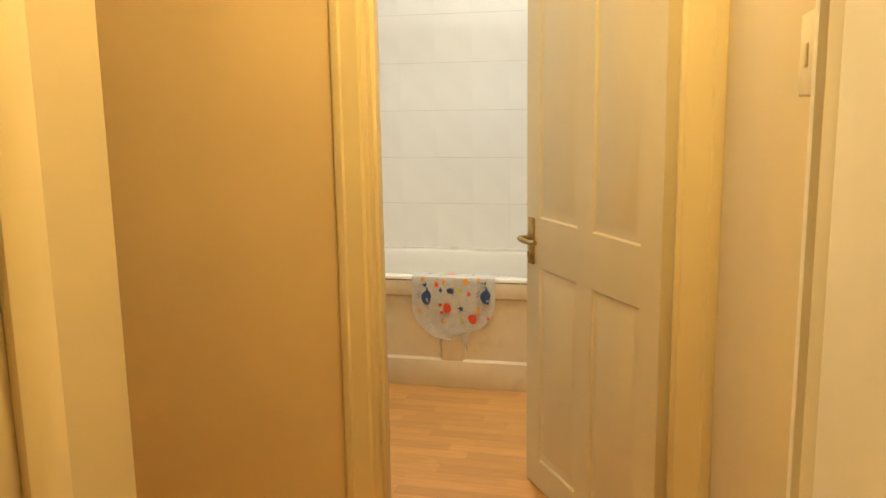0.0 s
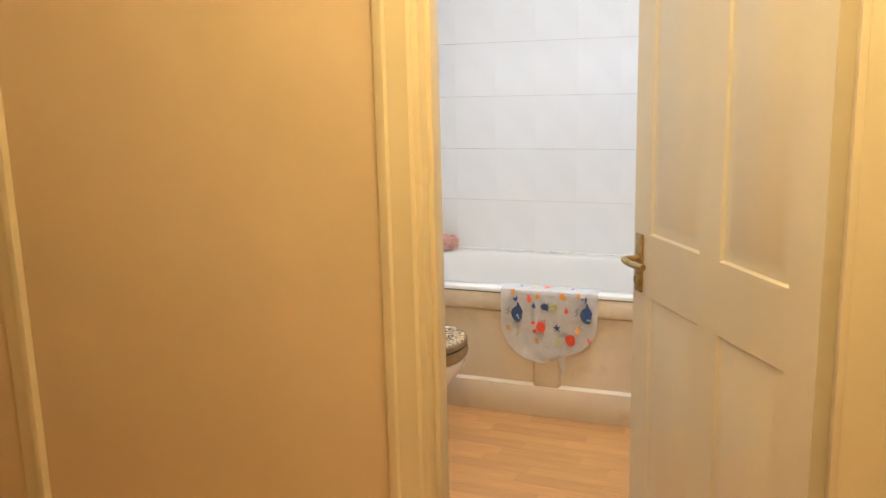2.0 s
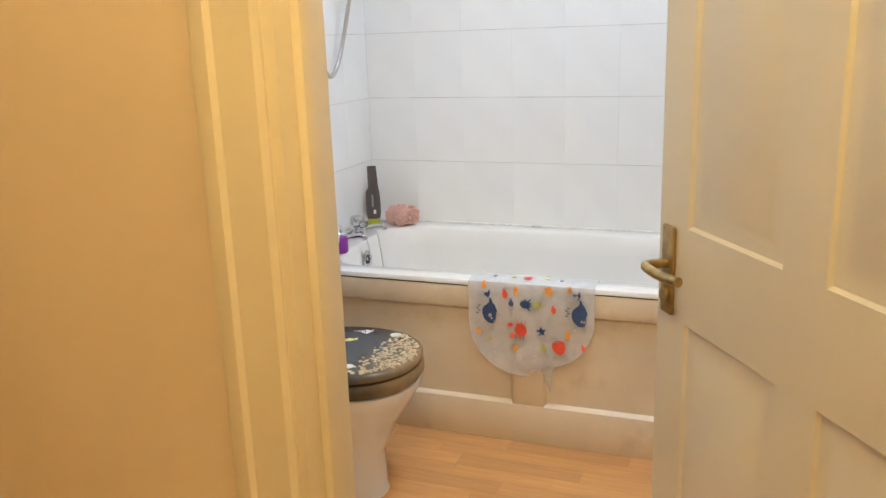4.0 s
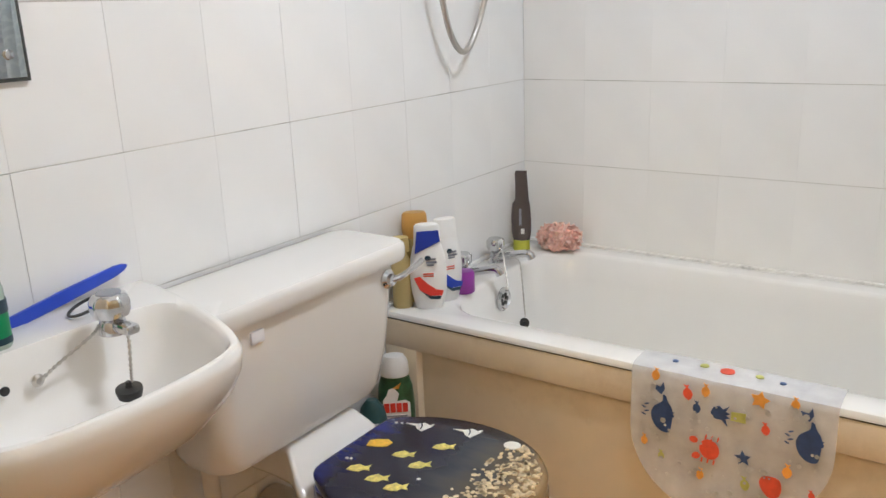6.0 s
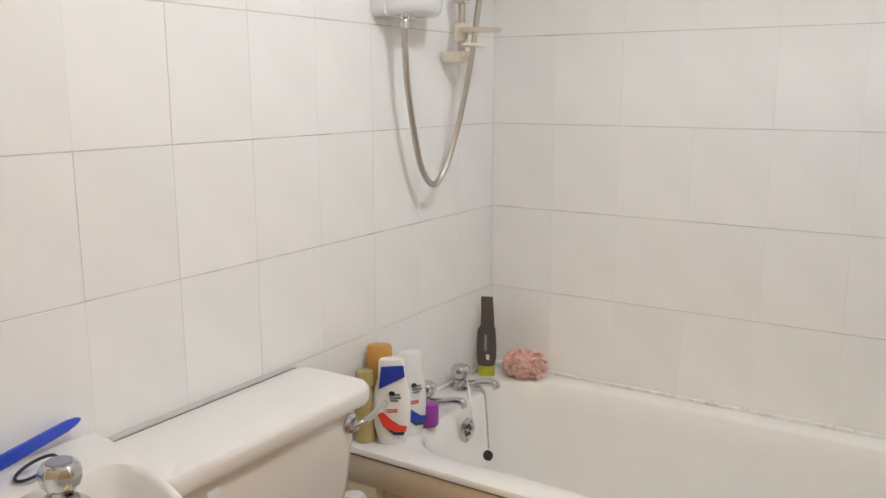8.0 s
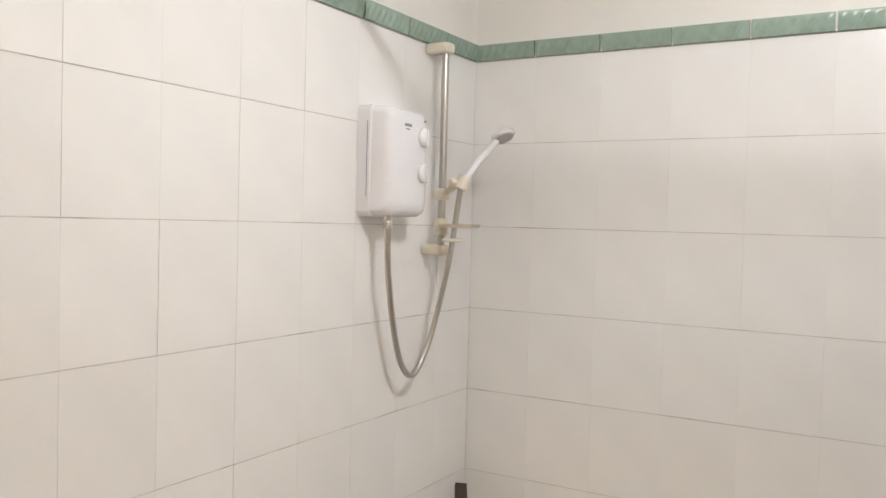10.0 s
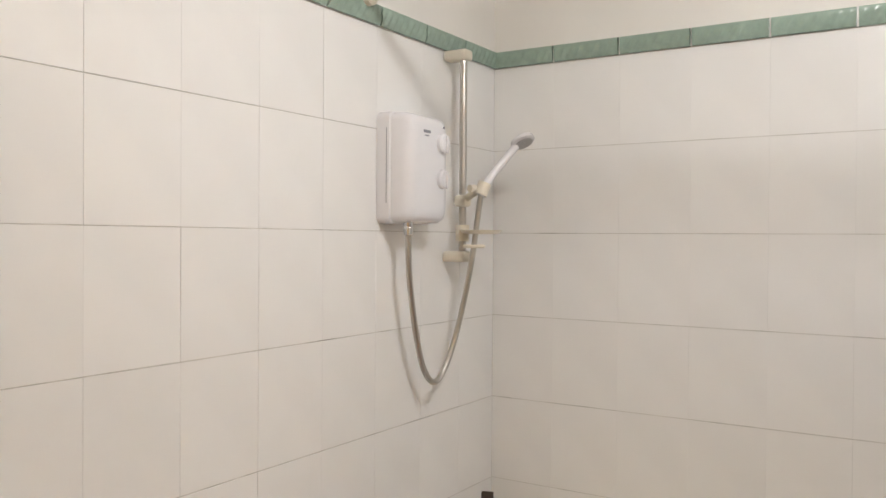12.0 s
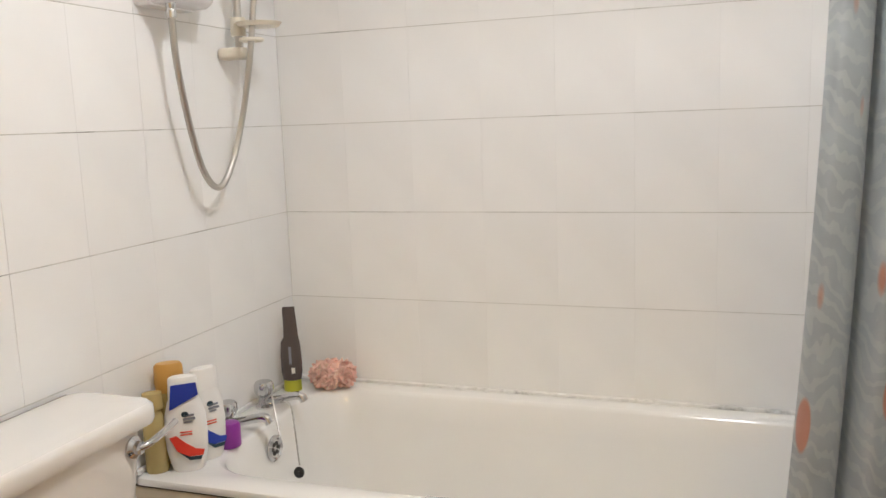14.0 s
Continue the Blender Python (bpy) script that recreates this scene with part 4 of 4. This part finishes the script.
def cross(d, x, r):
    return [(x, y, z) for y, z, _ in rounded(sy0 + d, sy1 - d, sz0 + d, sz1 - d, r, 0)]


part("back_plate", loft([cross(0.0, 0.0012, 0.018), cross(0.0, 0.038, 0.018), cross(0.003, 0.041, 0.018)]), WHITEPLASTIC, shower)
part("cover", loft([cross(0.003, 0.042, 0.018), cross(0.003, 0.074, 0.022), cross(0.008, 0.090, 0.026), cross(0.018, 0.099, 0.030), cross(0.035, 0.102, 0.03)]), WHITEPLASTIC, shower)
for dz in (1.662, 1.752):
    dial = part("dial", disc_on_wall([(0.0, 0.0), (0.025, 0.0), (0.024, 0.014), (0.020, 0.018), (0.0, 0.019)], 0.097, -0.462, dz), WHITEPLASTIC, shower, "white round dial")
    part("pointer", boxes((0.115, 0.122, -0.466, -0.458, dz - 0.024, dz + 0.018), bevel=0.002), WHITEPLASTIC, dial)
part("badge", boxes((0.1018, 0.1032, -0.545, -0.515, 1.772, 1.779)), GREYPRINT, shower)
part("badge", boxes((0.1018, 0.1030, -0.538, -0.522, 1.764, 1.767)), GREYPRINT, shower)
part("seam", boxes((0.030, 0.0315, sy0 - 0.0008, sy0 + 0.004, sz0 + 0.05, sz1 - 0.04)), GREYPRINT, shower, "thin seam of the cover")
part("indicator", disc_on_wall([(0.0, 0.0), (0.003, 0.0), (0.003, 0.002), (0.0, 0.002)], 0.1, -0.45, 1.793), GREYPRINT, shower)
part("hose_union", lathe([(0.0, 1.520), (0.0115, 1.520), (0.0125, 1.535), (0.0105, 1.540), (0.0125, 1.545), (0.010, 1.558), (0.0, 1.558)], 0.070, -0.562, 16), CHROME, shower)

rail = thing("shower_rail", 0.05, -0.275, 1.45, "steel shower rail with ivory plastic brackets", "shower rail")
part("bar", tube([(0.055, -0.278, 1.462), (0.055, -0.278, 2.01)], 0.0105, 16), STEEL, rail)
for zz, up in ((2.016, 1), (1.464, -1)):
    br = bmesh.new()
    box(br, 0.0012, 0.074, -0.300, -0.256, zz - 0.016, zz + 0.014, bevel=0.009, segments=3)
    part("bracket", br, IVORY, rail)
cl = bmesh.new()
box(cl, 0.036, 0.074, -0.297, -0.259, 1.600, 1.632, bevel=0.008)
tube([(0.060, -0.280, 1.618), (0.095, -0.290, 1.634), (0.122, -0.296, 1.648)], 0.010, 12, bm=cl)
slider = part("slider", cl, IVORY, rail)
part("holder_ring", tube([(0.122, -0.298, 1.630), (0.130, -0.288, 1.662)], 0.018, 18), IVORY, slider)
part("knob", tube([(0.112, -0.31, 1.648), (0.108, -0.330, 1.646)], 0.010, 14), IVORY, slider)
dish = lathe([(0.0, 1.524), (0.050, 1.526), (0.058, 1.536), (0.055, 1.536), (0.048, 1.530), (0.0, 1.529)], 0.108, -0.268, 28)
part("soap_dish", dish, IVORY, rail, "round ivory soap dish")
part("dish_collar", lathe([(0.0, 1.505), (0.019, 1.505), (0.019, 1.550), (0.0, 1.550)], 0.055, -0.278, 18), IVORY, rail)
loop = [(0.105 + 0.026 * math.cos(t), -0.300 + 0.026 * math.sin(t), 1.492) for t in np.linspace(0, 2 * math.pi, 24)]
part("hose_ring", tube(loop, 0.005, 8), IVORY, rail)

hose = thing("shower_hose", 0.08, -0.45, 1.14, "flexible metal shower hose hanging in a loop", "hose")
curve = spline([(0.070, -0.562, 1.522), (0.067, -0.552, 1.42), (0.061, -0.513, 1.276), (0.057, -0.468, 1.175), (0.056, -0.411, 1.137), (0.061, -0.357, 1.190), (0.077, -0.320, 1.307), (0.102, -0.308, 1.45), (0.114, -0.297, 1.57), (0.124, -0.296, 1.64)], 26)
part("hose", tube(curve, 0.0078, 12, ribs=0.03), STEEL, hose)
head = thing("hand_shower", 0.13, -0.29, 1.65, "white plastic hand shower in its holder", "shower head")
part("handle", tube(spline([(0.122, -0.297, 1.628), (0.140, -0.272, 1.68), (0.168, -0.235, 1.735), (0.184, -0.212, 1.766)], 6), 0.0105, 14), WHITEPLASTIC, head)
face = lathe([(0.0, 0.014), (0.018, 0.012), (0.032, 0.004), (0.034, -0.006), (0.030, -0.010), (0.0, -0.011)], n=26)
tilt = look((0.196, -0.198, 1.782), (0.196 + 0.35, -0.198 - 0.1, 1.782 - 0.6))
bmesh.ops.transform(face, matrix=tilt, verts=face.verts[:])
rose = part("rose", face, WHITEPLASTIC, head)
sp = lathe([(0.0, -0.0105), (0.026, -0.0105), (0.025, -0.0125), (0.0, -0.0128)], n=22)
bmesh.ops.transform(sp, matrix=tilt, verts=sp.verts[:])
part("spray_plate", sp, shade("grey_spray_plate", (0.50, 0.50, 0.52), rough=0.4, vary=0.25, scale=300), rose)

# ---- curtain rod and curtain ----
rod = thing("curtain_rod", 0.9, -0.66, 2.075, "ivory shower curtain rod spanning the bath", "curtain rod")
part("bar", tube([(0.004, -0.66, 2.085), (W - 0.004, -0.66, 2.065)], 0.0115, 16), IVORY, rod)
part("end_cup", disc_on_wall([(0.0, 0.0), (0.022, 0.0), (0.021, 0.03), (0.014, 0.036), (0.0, 0.036)], 0.0005, -0.66, 2.085), IVORY, rod)
part("end_cup", disc_on_wall([(0.0, 0.0), (0.014, 0.0), (0.021, 0.006), (0.022, 0.036), (0.0, 0.036)], W - 0.0365, -0.66, 2.065), IVORY, rod)
curtain = thing("shower_curtain", 1.55, -0.64, 0.2, "grey-blue satin shower curtain with leaf sprays, drawn aside", "shower curtain")


def curtain_sheet():
    bm = bmesh.new()
    uv = bm.loops.layers.uv.new("UVMap")
    cols, levels = 150, 40
    grid = []
    for j in range(levels + 1):
        v = j / levels
        z = 2.045 - v * 1.70
        row = []
        for i in range(cols + 1):
            u = i / cols
            x = 1.388 + u * 0.375 - 0.085 * v ** 2.0 * (1 - u)
            ph = 2 * math.pi * 4.9 * u - 0.2 + 0.35 * math.sin(2.0 * v + 2 * u)
            wave = math.sin(ph) + 0.22 * math.sin(2 * ph + 0.8) + 0.10 * math.sin(5 * u + 6 * v)
            y = -0.66 - 0.172 * v ** 0.8 - (0.058 - 0.012 * v) * wave
            x -= 0.012 * math.cos(ph)
            row.append(bm.verts.new((min(x, 1.79), y, z)))
        grid.append(row)
    for j in range(levels):
        for i in range(cols):
            f = bm.faces.new((grid[j][i], grid[j][i + 1], grid[j + 1][i + 1], grid[j + 1][i]))
            for lp, (a, b) in zip(f.loops, ((i, j), (i + 1, j), (i + 1, j + 1), (i, j + 1))):
                lp[uv].uv = (a / cols * 1.6, b / levels * 1.7)
    bmesh.ops.solidify(bm, geom=bm.faces[:], thickness=0.0012)
    return bm


part("fabric", curtain_sheet(), CURTAIN, curtain)
for k in range(7):
    rx = 1.41 + 0.052 * k
    part("ring", tube([(rx, -0.66 + 0.019 * math.cos(t), 2.068 + 0.021 * math.sin(t)) for t in np.linspace(0, 2 * math.pi, 20)], 0.0022, 6), IVORY, curtain)

# ---- bottles at the tap end ----
def bottle_on_rim(name, x, y, profile, squash, turn, body, label, category="bottle"):
    ob = thing(name, x, y, bz, label, category, group="bottles on the bath rim")
    part("body", squeezed(x, y, bz, profile, squash, turn), body, ob)
    return ob


def front_plate(ob, name, x, y, turn, outline, size, lift, material, z):
    """A thin label laid against the flat face of a bottle."""
    bm = bmesh.new()
    m = pose(x, y, z, 0, 0, turn)
    f = bm.faces.new([bm.verts.new(m @ Vector((u * size, -lift, v * size))) for u, v in outline])
    g = bmesh.ops.extrude_face_region(bm, geom=[f])
    d = m.to_3x3() @ Vector((0, -0.0012, 0))
    bmesh.ops.translate(bm, verts=[v for v in g["geom"] if isinstance(v, bmesh.types.BMVert)], vec=d)
    bmesh.ops.recalc_face_normals(bm, faces=bm.faces[:])
    return part(name, bm, material, ob)


SHAMPOO = [(0.0, 0.0), (0.030, 0.0), (0.035, 0.006), (0.044, 0.05), (0.046, 0.09), (0.043, 0.13), (0.036, 0.158), (0.032, 0.166)]
FACE = 36
for n, (x, y, tn) in enumerate(((0.100, -0.672, FACE), (0.106, -0.606, FACE + 26))):
    s = bottle_on_rim("shampoo_bottle", x, y, SHAMPOO + [(0.0, 0.166)], 0.52, tn, BOTTLEWHITE, "white shampoo bottle with a blue and red label" if n == 0 else "white shampoo bottle standing behind another")
    part("cap", squeezed(x, y, bz, [(0.0, 0.1665), (0.033, 0.1665), (0.031, 0.21), (0.027, 0.215), (0.0, 0.216)], 0.56, tn), BOTTLEWHITE, s)
    if n == 0:
        front_plate(s, "blue_label", x, y, tn, [(-0.95, -0.8), (0.95, 0.1), (0.85, 0.95), (-0.75, 0.9)], 0.033, 0.0205, BOTTLEBLUE, bz + 0.172)
    front_plate(s, "logo", x, y, tn, oval(1, 0.85, 14), 0.0075, 0.0240, DARKLABEL, bz + 0.135)
    for k, (w, zz) in enumerate(((0.016, 0.132), (0.018, 0.124), (0.012, 0.117))):
        front_plate(s, "writing_bar", x, y, tn, [(-0.2, -0.12), (1, -0.12), (1, 0.12), (-0.2, 0.12)], w * 1.2, 0.0240, GREYPRINT, bz + zz)
    for zz in (0.095, 0.089):
        front_plate(s, "writing_bar", x, y, tn, [(-1, -0.10), (1, -0.10), (1, 0.10), (-1, 0.10)], 0.013, 0.0240, RED, bz + zz)
    front_plate(s, "red_swoosh", x, y, tn, [(-1, 0.75), (-0.6, 0.85), (-0.1, 0.35), (0.5, -0.1), (1, -0.2), (0.9, -0.55), (0.1, -0.55), (-0.6, -0.15)], 0.036, 0.0236, REDLABEL if n == 0 else BOTTLEBLUE, bz + 0.058)
    front_plate(s, "navy_line", x, y, tn, [(-0.6, -0.05), (0.2, -0.5), (0.9, -0.5), (0.8, -0.75), (0.1, -0.72)], 0.034, 0.0234, DARKLABEL, bz + 0.054)

g = bottle_on_rim("shower_gel_bottle", 0.040, -0.640, [(0.0, 0.0), (0.028, 0.0), (0.031, 0.006), (0.031, 0.14), (0.029, 0.165), (0.0, 0.166)], 0.62, 40, HONEY, "honey-coloured shower gel bottle with an amber cap")
part("cap", squeezed(0.040, -0.640, bz, [(0.0, 0.1665), (0.030, 0.1665), (0.033, 0.19), (0.031, 0.226), (0.026, 0.232), (0.0, 0.233)], 0.62, 40), AMBER, g)
g = bottle_on_rim("shower_gel_bottle", 0.040, -0.702, [(0.0, 0.0), (0.022, 0.0), (0.025, 0.006), (0.025, 0.115), (0.016, 0.14), (0.012, 0.145), (0.0, 0.145)], 0.62, 40, HONEY, "small honey-coloured bottle beside the cistern")
part("cap", squeezed(0.040, -0.702, bz, [(0.0, 0.1455), (0.022, 0.1455), (0.023, 0.155), (0.021, 0.182), (0.0, 0.185)], 0.8, 40), HONEY, g)
g = bottle_on_rim("purple_pot", 0.114, -0.537, [(0.0, 0.0), (0.025, 0.0), (0.029, 0.005), (0.029, 0.054), (0.025, 0.060), (0.0, 0.062)], 0.8, 30, PURPLE, "small purple plastic bottle lying by the tap")
tubebottle = thing("cream_tube", 0.050, -0.120, bz, "dark brown squeeze tube standing on a lime cap", "tube")
part("cap", squeezed(0.052, -0.120, bz, [(0.0, 0.0), (0.025, 0.0), (0.026, 0.004), (0.025, 0.032), (0.0, 0.033)], 0.75, 20), LIMECAP, tubebottle, "yellow-green cap")
rs = []
for zz, w, d, lean in ((0.033, 0.026, 0.019, 0.0), (0.055, 0.030, 0.019, 0.0), (0.10, 0.030, 0.017, 0.0), (0.142, 0.027, 0.013, 0.0), (0.156, 0.021, 0.010, 0.003), (0.20, 0.019, 0.006, 0.002), (0.236, 0.018, 0.0018, 0.0), (0.244, 0.017, 0.0015, 0.002)):
    rs.append([tuple(pose(0.052 + lean, -0.120, bz + zz, 0, 0, 20) @ Vector((w * math.cos(t), d * math.sin(t), 0))) for t in np.linspace(0, 2 * math.pi, 20, endpoint=False)])
part("tube_body", loft(rs), DARKTUBE, tubebottle)
front_plate(tubebottle, "writing_bar", 0.052, -0.120, 20, [(-0.3, -2.2), (0.3, -2.2), (0.3, 2.2), (-0.3, 2.2)], 0.012, 0.0165, GREYPRINT, bz + 0.105)
front_plate(tubebottle, "writing_bar", 0.052, -0.120, 20, [(0.2, -0.8), (1.2, -0.8), (1.2, 0.8), (0.2, 0.8)], 0.010, 0.0180, PALE, bz + 0.062)

# pink mesh sponge: a bundle of ruffled loops
sponge = thing("bath_sponge", 0.145, -0.088, bz, "pink nylon mesh bath sponge", "sponge")
puff = bmesh.new()
for k in range(130):
    ax = Vector((random.gauss(0, 1), random.gauss(0, 1), random.gauss(0, 0.8))).normalized()
    deep = random.uniform(0.45, 1.0)
    c = Vector((0.152, -0.072, bz + 0.040)) + Vector((ax.x * 0.064, ax.y * 0.044, ax.z * 0.034)) * deep
    s1 = ax.orthogonal().normalized()
    s2 = ax.cross(s1)
    pts_in, pts_out = [], []
    r = random.uniform(0.016, 0.028)
    wave = random.randint(4, 7)
    for i in range(22):
        t = 2 * math.pi * i / 22
        e = s1 * math.cos(t) + s2 * math.sin(t)
        for lst, rr, h in ((pts_in, r * 0.35, 0.0), (pts_out, r, 0.008)):
            p = c + e * rr + ax * (h * math.sin(wave * t) + 0.004)
            p.z = max(p.z, bz + 0.003)
            p.y = min(p.y, -0.008)
            lst.append(puff.verts.new(p))
    for i in range(22):
        puff.faces.new((pts_in[i], pts_in[(i + 1) % 22], pts_out[(i + 1) % 22], pts_out[i]))
part("mesh", puff, PINK, sponge)

# cleaner bottles behind the toilet
duck = thing("cleaner_bottle", 0.055, -0.80, 0, "dark green toilet cleaner bottle with a white cap and red label", "bottle")
DX, DY = 0.078, -0.800
part("body", squeezed(DX, DY, 0, [(0.0, 0.0), (0.040, 0.0), (0.046, 0.008), (0.046, 0.31), (0.042, 0.365), (0.034, 0.392), (0.0, 0.393)], 0.6, 38), BOTTLEGREEN, duck)
part("cap", squeezed(DX, DY, 0, [(0.0, 0.3935), (0.034, 0.3935), (0.036, 0.40), (0.033, 0.430), (0.024, 0.444), (0.0, 0.446)], 0.75, 38), BOTTLEWHITE, duck)
front_plate(duck, "white_label", DX, DY, 38, [(-1, -1.6), (1.05, -1.6), (1.05, 0.55), (0.7, 0.75), (0.1, 0.7), (0.25, 1.3), (-0.1, 1.75), (-0.5, 1.65), (-0.65, 1.2), (-0.95, 0.8)], 0.033, 0.0280, BOTTLEWHITE, 0.312)
for k in range(4):
    u = -0.98 + 0.5 * k
    front_plate(duck, "red_mark", DX, DY, 38, [(u, -0.40), (u + 0.42, -0.40), (u + 0.42, 0.40), (u, 0.40)], 0.030, 0.0294, REDLABEL, 0.318)
front_plate(duck, "writing_bar", DX, DY, 38, [(-1, -0.06), (1, -0.06), (1, 0.06), (-1, 0.06)], 0.026, 0.0294, GREYPRINT, 0.296)
front_plate(duck, "orange_mark", DX, DY, 38, [(-0.4, -0.2), (0.9, 0.7), (0.5, -0.3)], 0.016, 0.0282, ORANGE, 0.372)
tb = thing("cleaner_bottle", 0.05, -0.90, 0, "teal cleaner bottle tucked behind the toilet pan", "bottle")
part("body", squeezed(0.058, -0.868, 0, [(0.0, 0.0), (0.032, 0.0), (0.035, 0.008), (0.035, 0.30), (0.028, 0.33), (0.013, 0.35), (0.0, 0.35)], 0.8, 38), TEAL, tb)
front_plate(tb, "white_label", 0.058, -0.868, 38, [(-1, -1.5), (1, -1.5), (1, 1), (-1, 1)], 0.024, 0.0285, BOTTLEWHITE, 0.275)

# ---- border tiles ----
def tile_mesh(name, w, h, depth, chamfer, material):
    """Front face towards +x, in the y-z plane; the edges sloped."""
    bm = bmesh.new()
    r = [[(-depth, s * w / 2, t * h / 2) for s, t in ((-1, -1), (1, -1), (1, 1), (-1, 1))],
         [(-chamfer, s * w / 2, t * h / 2) for s, t in ((-1, -1), (1, -1), (1, 1), (-1, 1))],
         [(0, s * (w / 2 - chamfer), t * (h / 2 - chamfer)) for s, t in ((-1, -1), (1, -1), (1, 1), (-1, 1))]]
    loft(r, cap_start=False, bm=bm)
    return finish(bm, name, material, smooth=False)


def border_mesh():
    """Half-round bar with a twisted rope along its middle."""
    bm = bmesh.new()
    prof = [(0.0, -0.0245), (0.006, -0.024), (0.009, -0.018), (0.010, -0.010), (0.012, 0.0), (0.012, 0.006), (0.014, 0.014), (0.012, 0.022), (0.0, 0.0245)]
    n = 48
    rows = []
    for i in range(n + 1):
        y = -0.0970 + 0.194 * i / n
        row = []
        for k, (d, z) in enumerate(prof):
            bulge = 0.0019 * math.sin(2 * math.pi * 8 * i / n - z * 150) if 2 <= k <= 5 else 0
            row.append(bm.verts.new((d + bulge, y, z)))
        rows.append(row)
    for a, b in zip(rows, rows[1:]):
        for k in range(len(prof) - 1):
            bm.faces.new((a[k], b[k], b[k + 1], a[k + 1]))
    bm.faces.new(rows[0])
    bm.faces.new(rows[-1][::-1])
    bmesh.ops.recalc_face_normals(bm, faces=bm.faces[:])
    return finish(bm, "border_tile", GREEN)


border_left = single("border_left", boxes((-0.003, 0.004, NEAR, -0.001, 2.0315, 2.080)), SILICONE, "green rope-patterned border tiles along the wall", "border")
border_back = single("border_back", boxes((0.004, W, -0.004, 0.003, 2.0315, 2.080)), SILICONE, "green rope-patterned border tiles above the bath wall", "border")
bmesh_border = border_mesh()
for k in range(11):
    ob = new("border_tile", bmesh_border)
    ob.parent, ob.location = border_left, (0.003, -0.1 - 0.2 * k, 2.0555)
for k in range(9):
    ob = new("border_tile", bmesh_border)
    ob.parent, ob.location, ob.rotation_euler = border_back, (0.1 + 0.2 * k, -0.003, 2.0555), (0, 0, -math.pi / 2)

# ---- wall tiles ----
wall_tile = tile_mesh("tile", 0.1996, 0.2482, 0.006, 0.0004, TILE)
back_tile = tile_mesh("tile", 0.1999, 0.2482, 0.006, 0.0003, TILE)
rnd = random.Random(4)
for k in range(-2, 6):
    for c in range(11):
        y = -0.1 - 0.2 * c
        if k < 0 and y > -0.70:
            continue
        ob = new("tile", wall_tile)
        ob.parent = wall_left
        ob.location = (rnd.uniform(-0.0004, 0.0004), y, bz + 0.125 + 0.25 * k)
        ob.rotation_euler = (0, radians(rnd.uniform(-0.06, 0.06)), radians(rnd.uniform(-0.05, 0.05)))
for k in range(0, 6):
    for c in range(9):
        ob = new("tile", back_tile)
        ob.parent = wall_back
        ob.location = (0.1 + 0.2 * c, rnd.uniform(-0.0004, 0.0004), bz + 0.125 + 0.25 * k)
        ob.rotation_euler = (0, radians(rnd.uniform(-0.06, 0.06)), -math.pi / 2 + radians(rnd.uniform(-0.05, 0.05)))

# ---- laminate strips ----
strip_h = 0.064
strip_meshes = {}
for length in (0.30, 0.38, 0.46):
    bm = boxes((0, length - 0.0006, -strip_h / 2 + 0.0003, strip_h / 2 - 0.0003, -0.008, 0.0))
    strip_meshes[length] = finish(bm, "strip", FLOORWOOD, smooth=False)
row, y = 0, -0.77
while y > -2.95:
    x = -0.02 - rnd.uniform(0, 0.25)
    while x < 1.84:
        length = rnd.choice((0.30, 0.38, 0.46))
        ob = new("strip", strip_meshes[length])
        ob.parent = floor
        ob.location = (x, y, 0.0)
        x += length
    y -= strip_h
    row += 1
hall_floor = boxes(*[(-0.5, 2.0, -5.5 + 0.064 * k, -5.5 + 0.064 * k + 0.0634, -0.008, 0.0) for k in range(39)])
hall = new("hall_strips", finish(hall_floor, "hall_strips", FLOORWOOD, smooth=False))
hall.parent = floor
tagged(hall, kind="stuff")
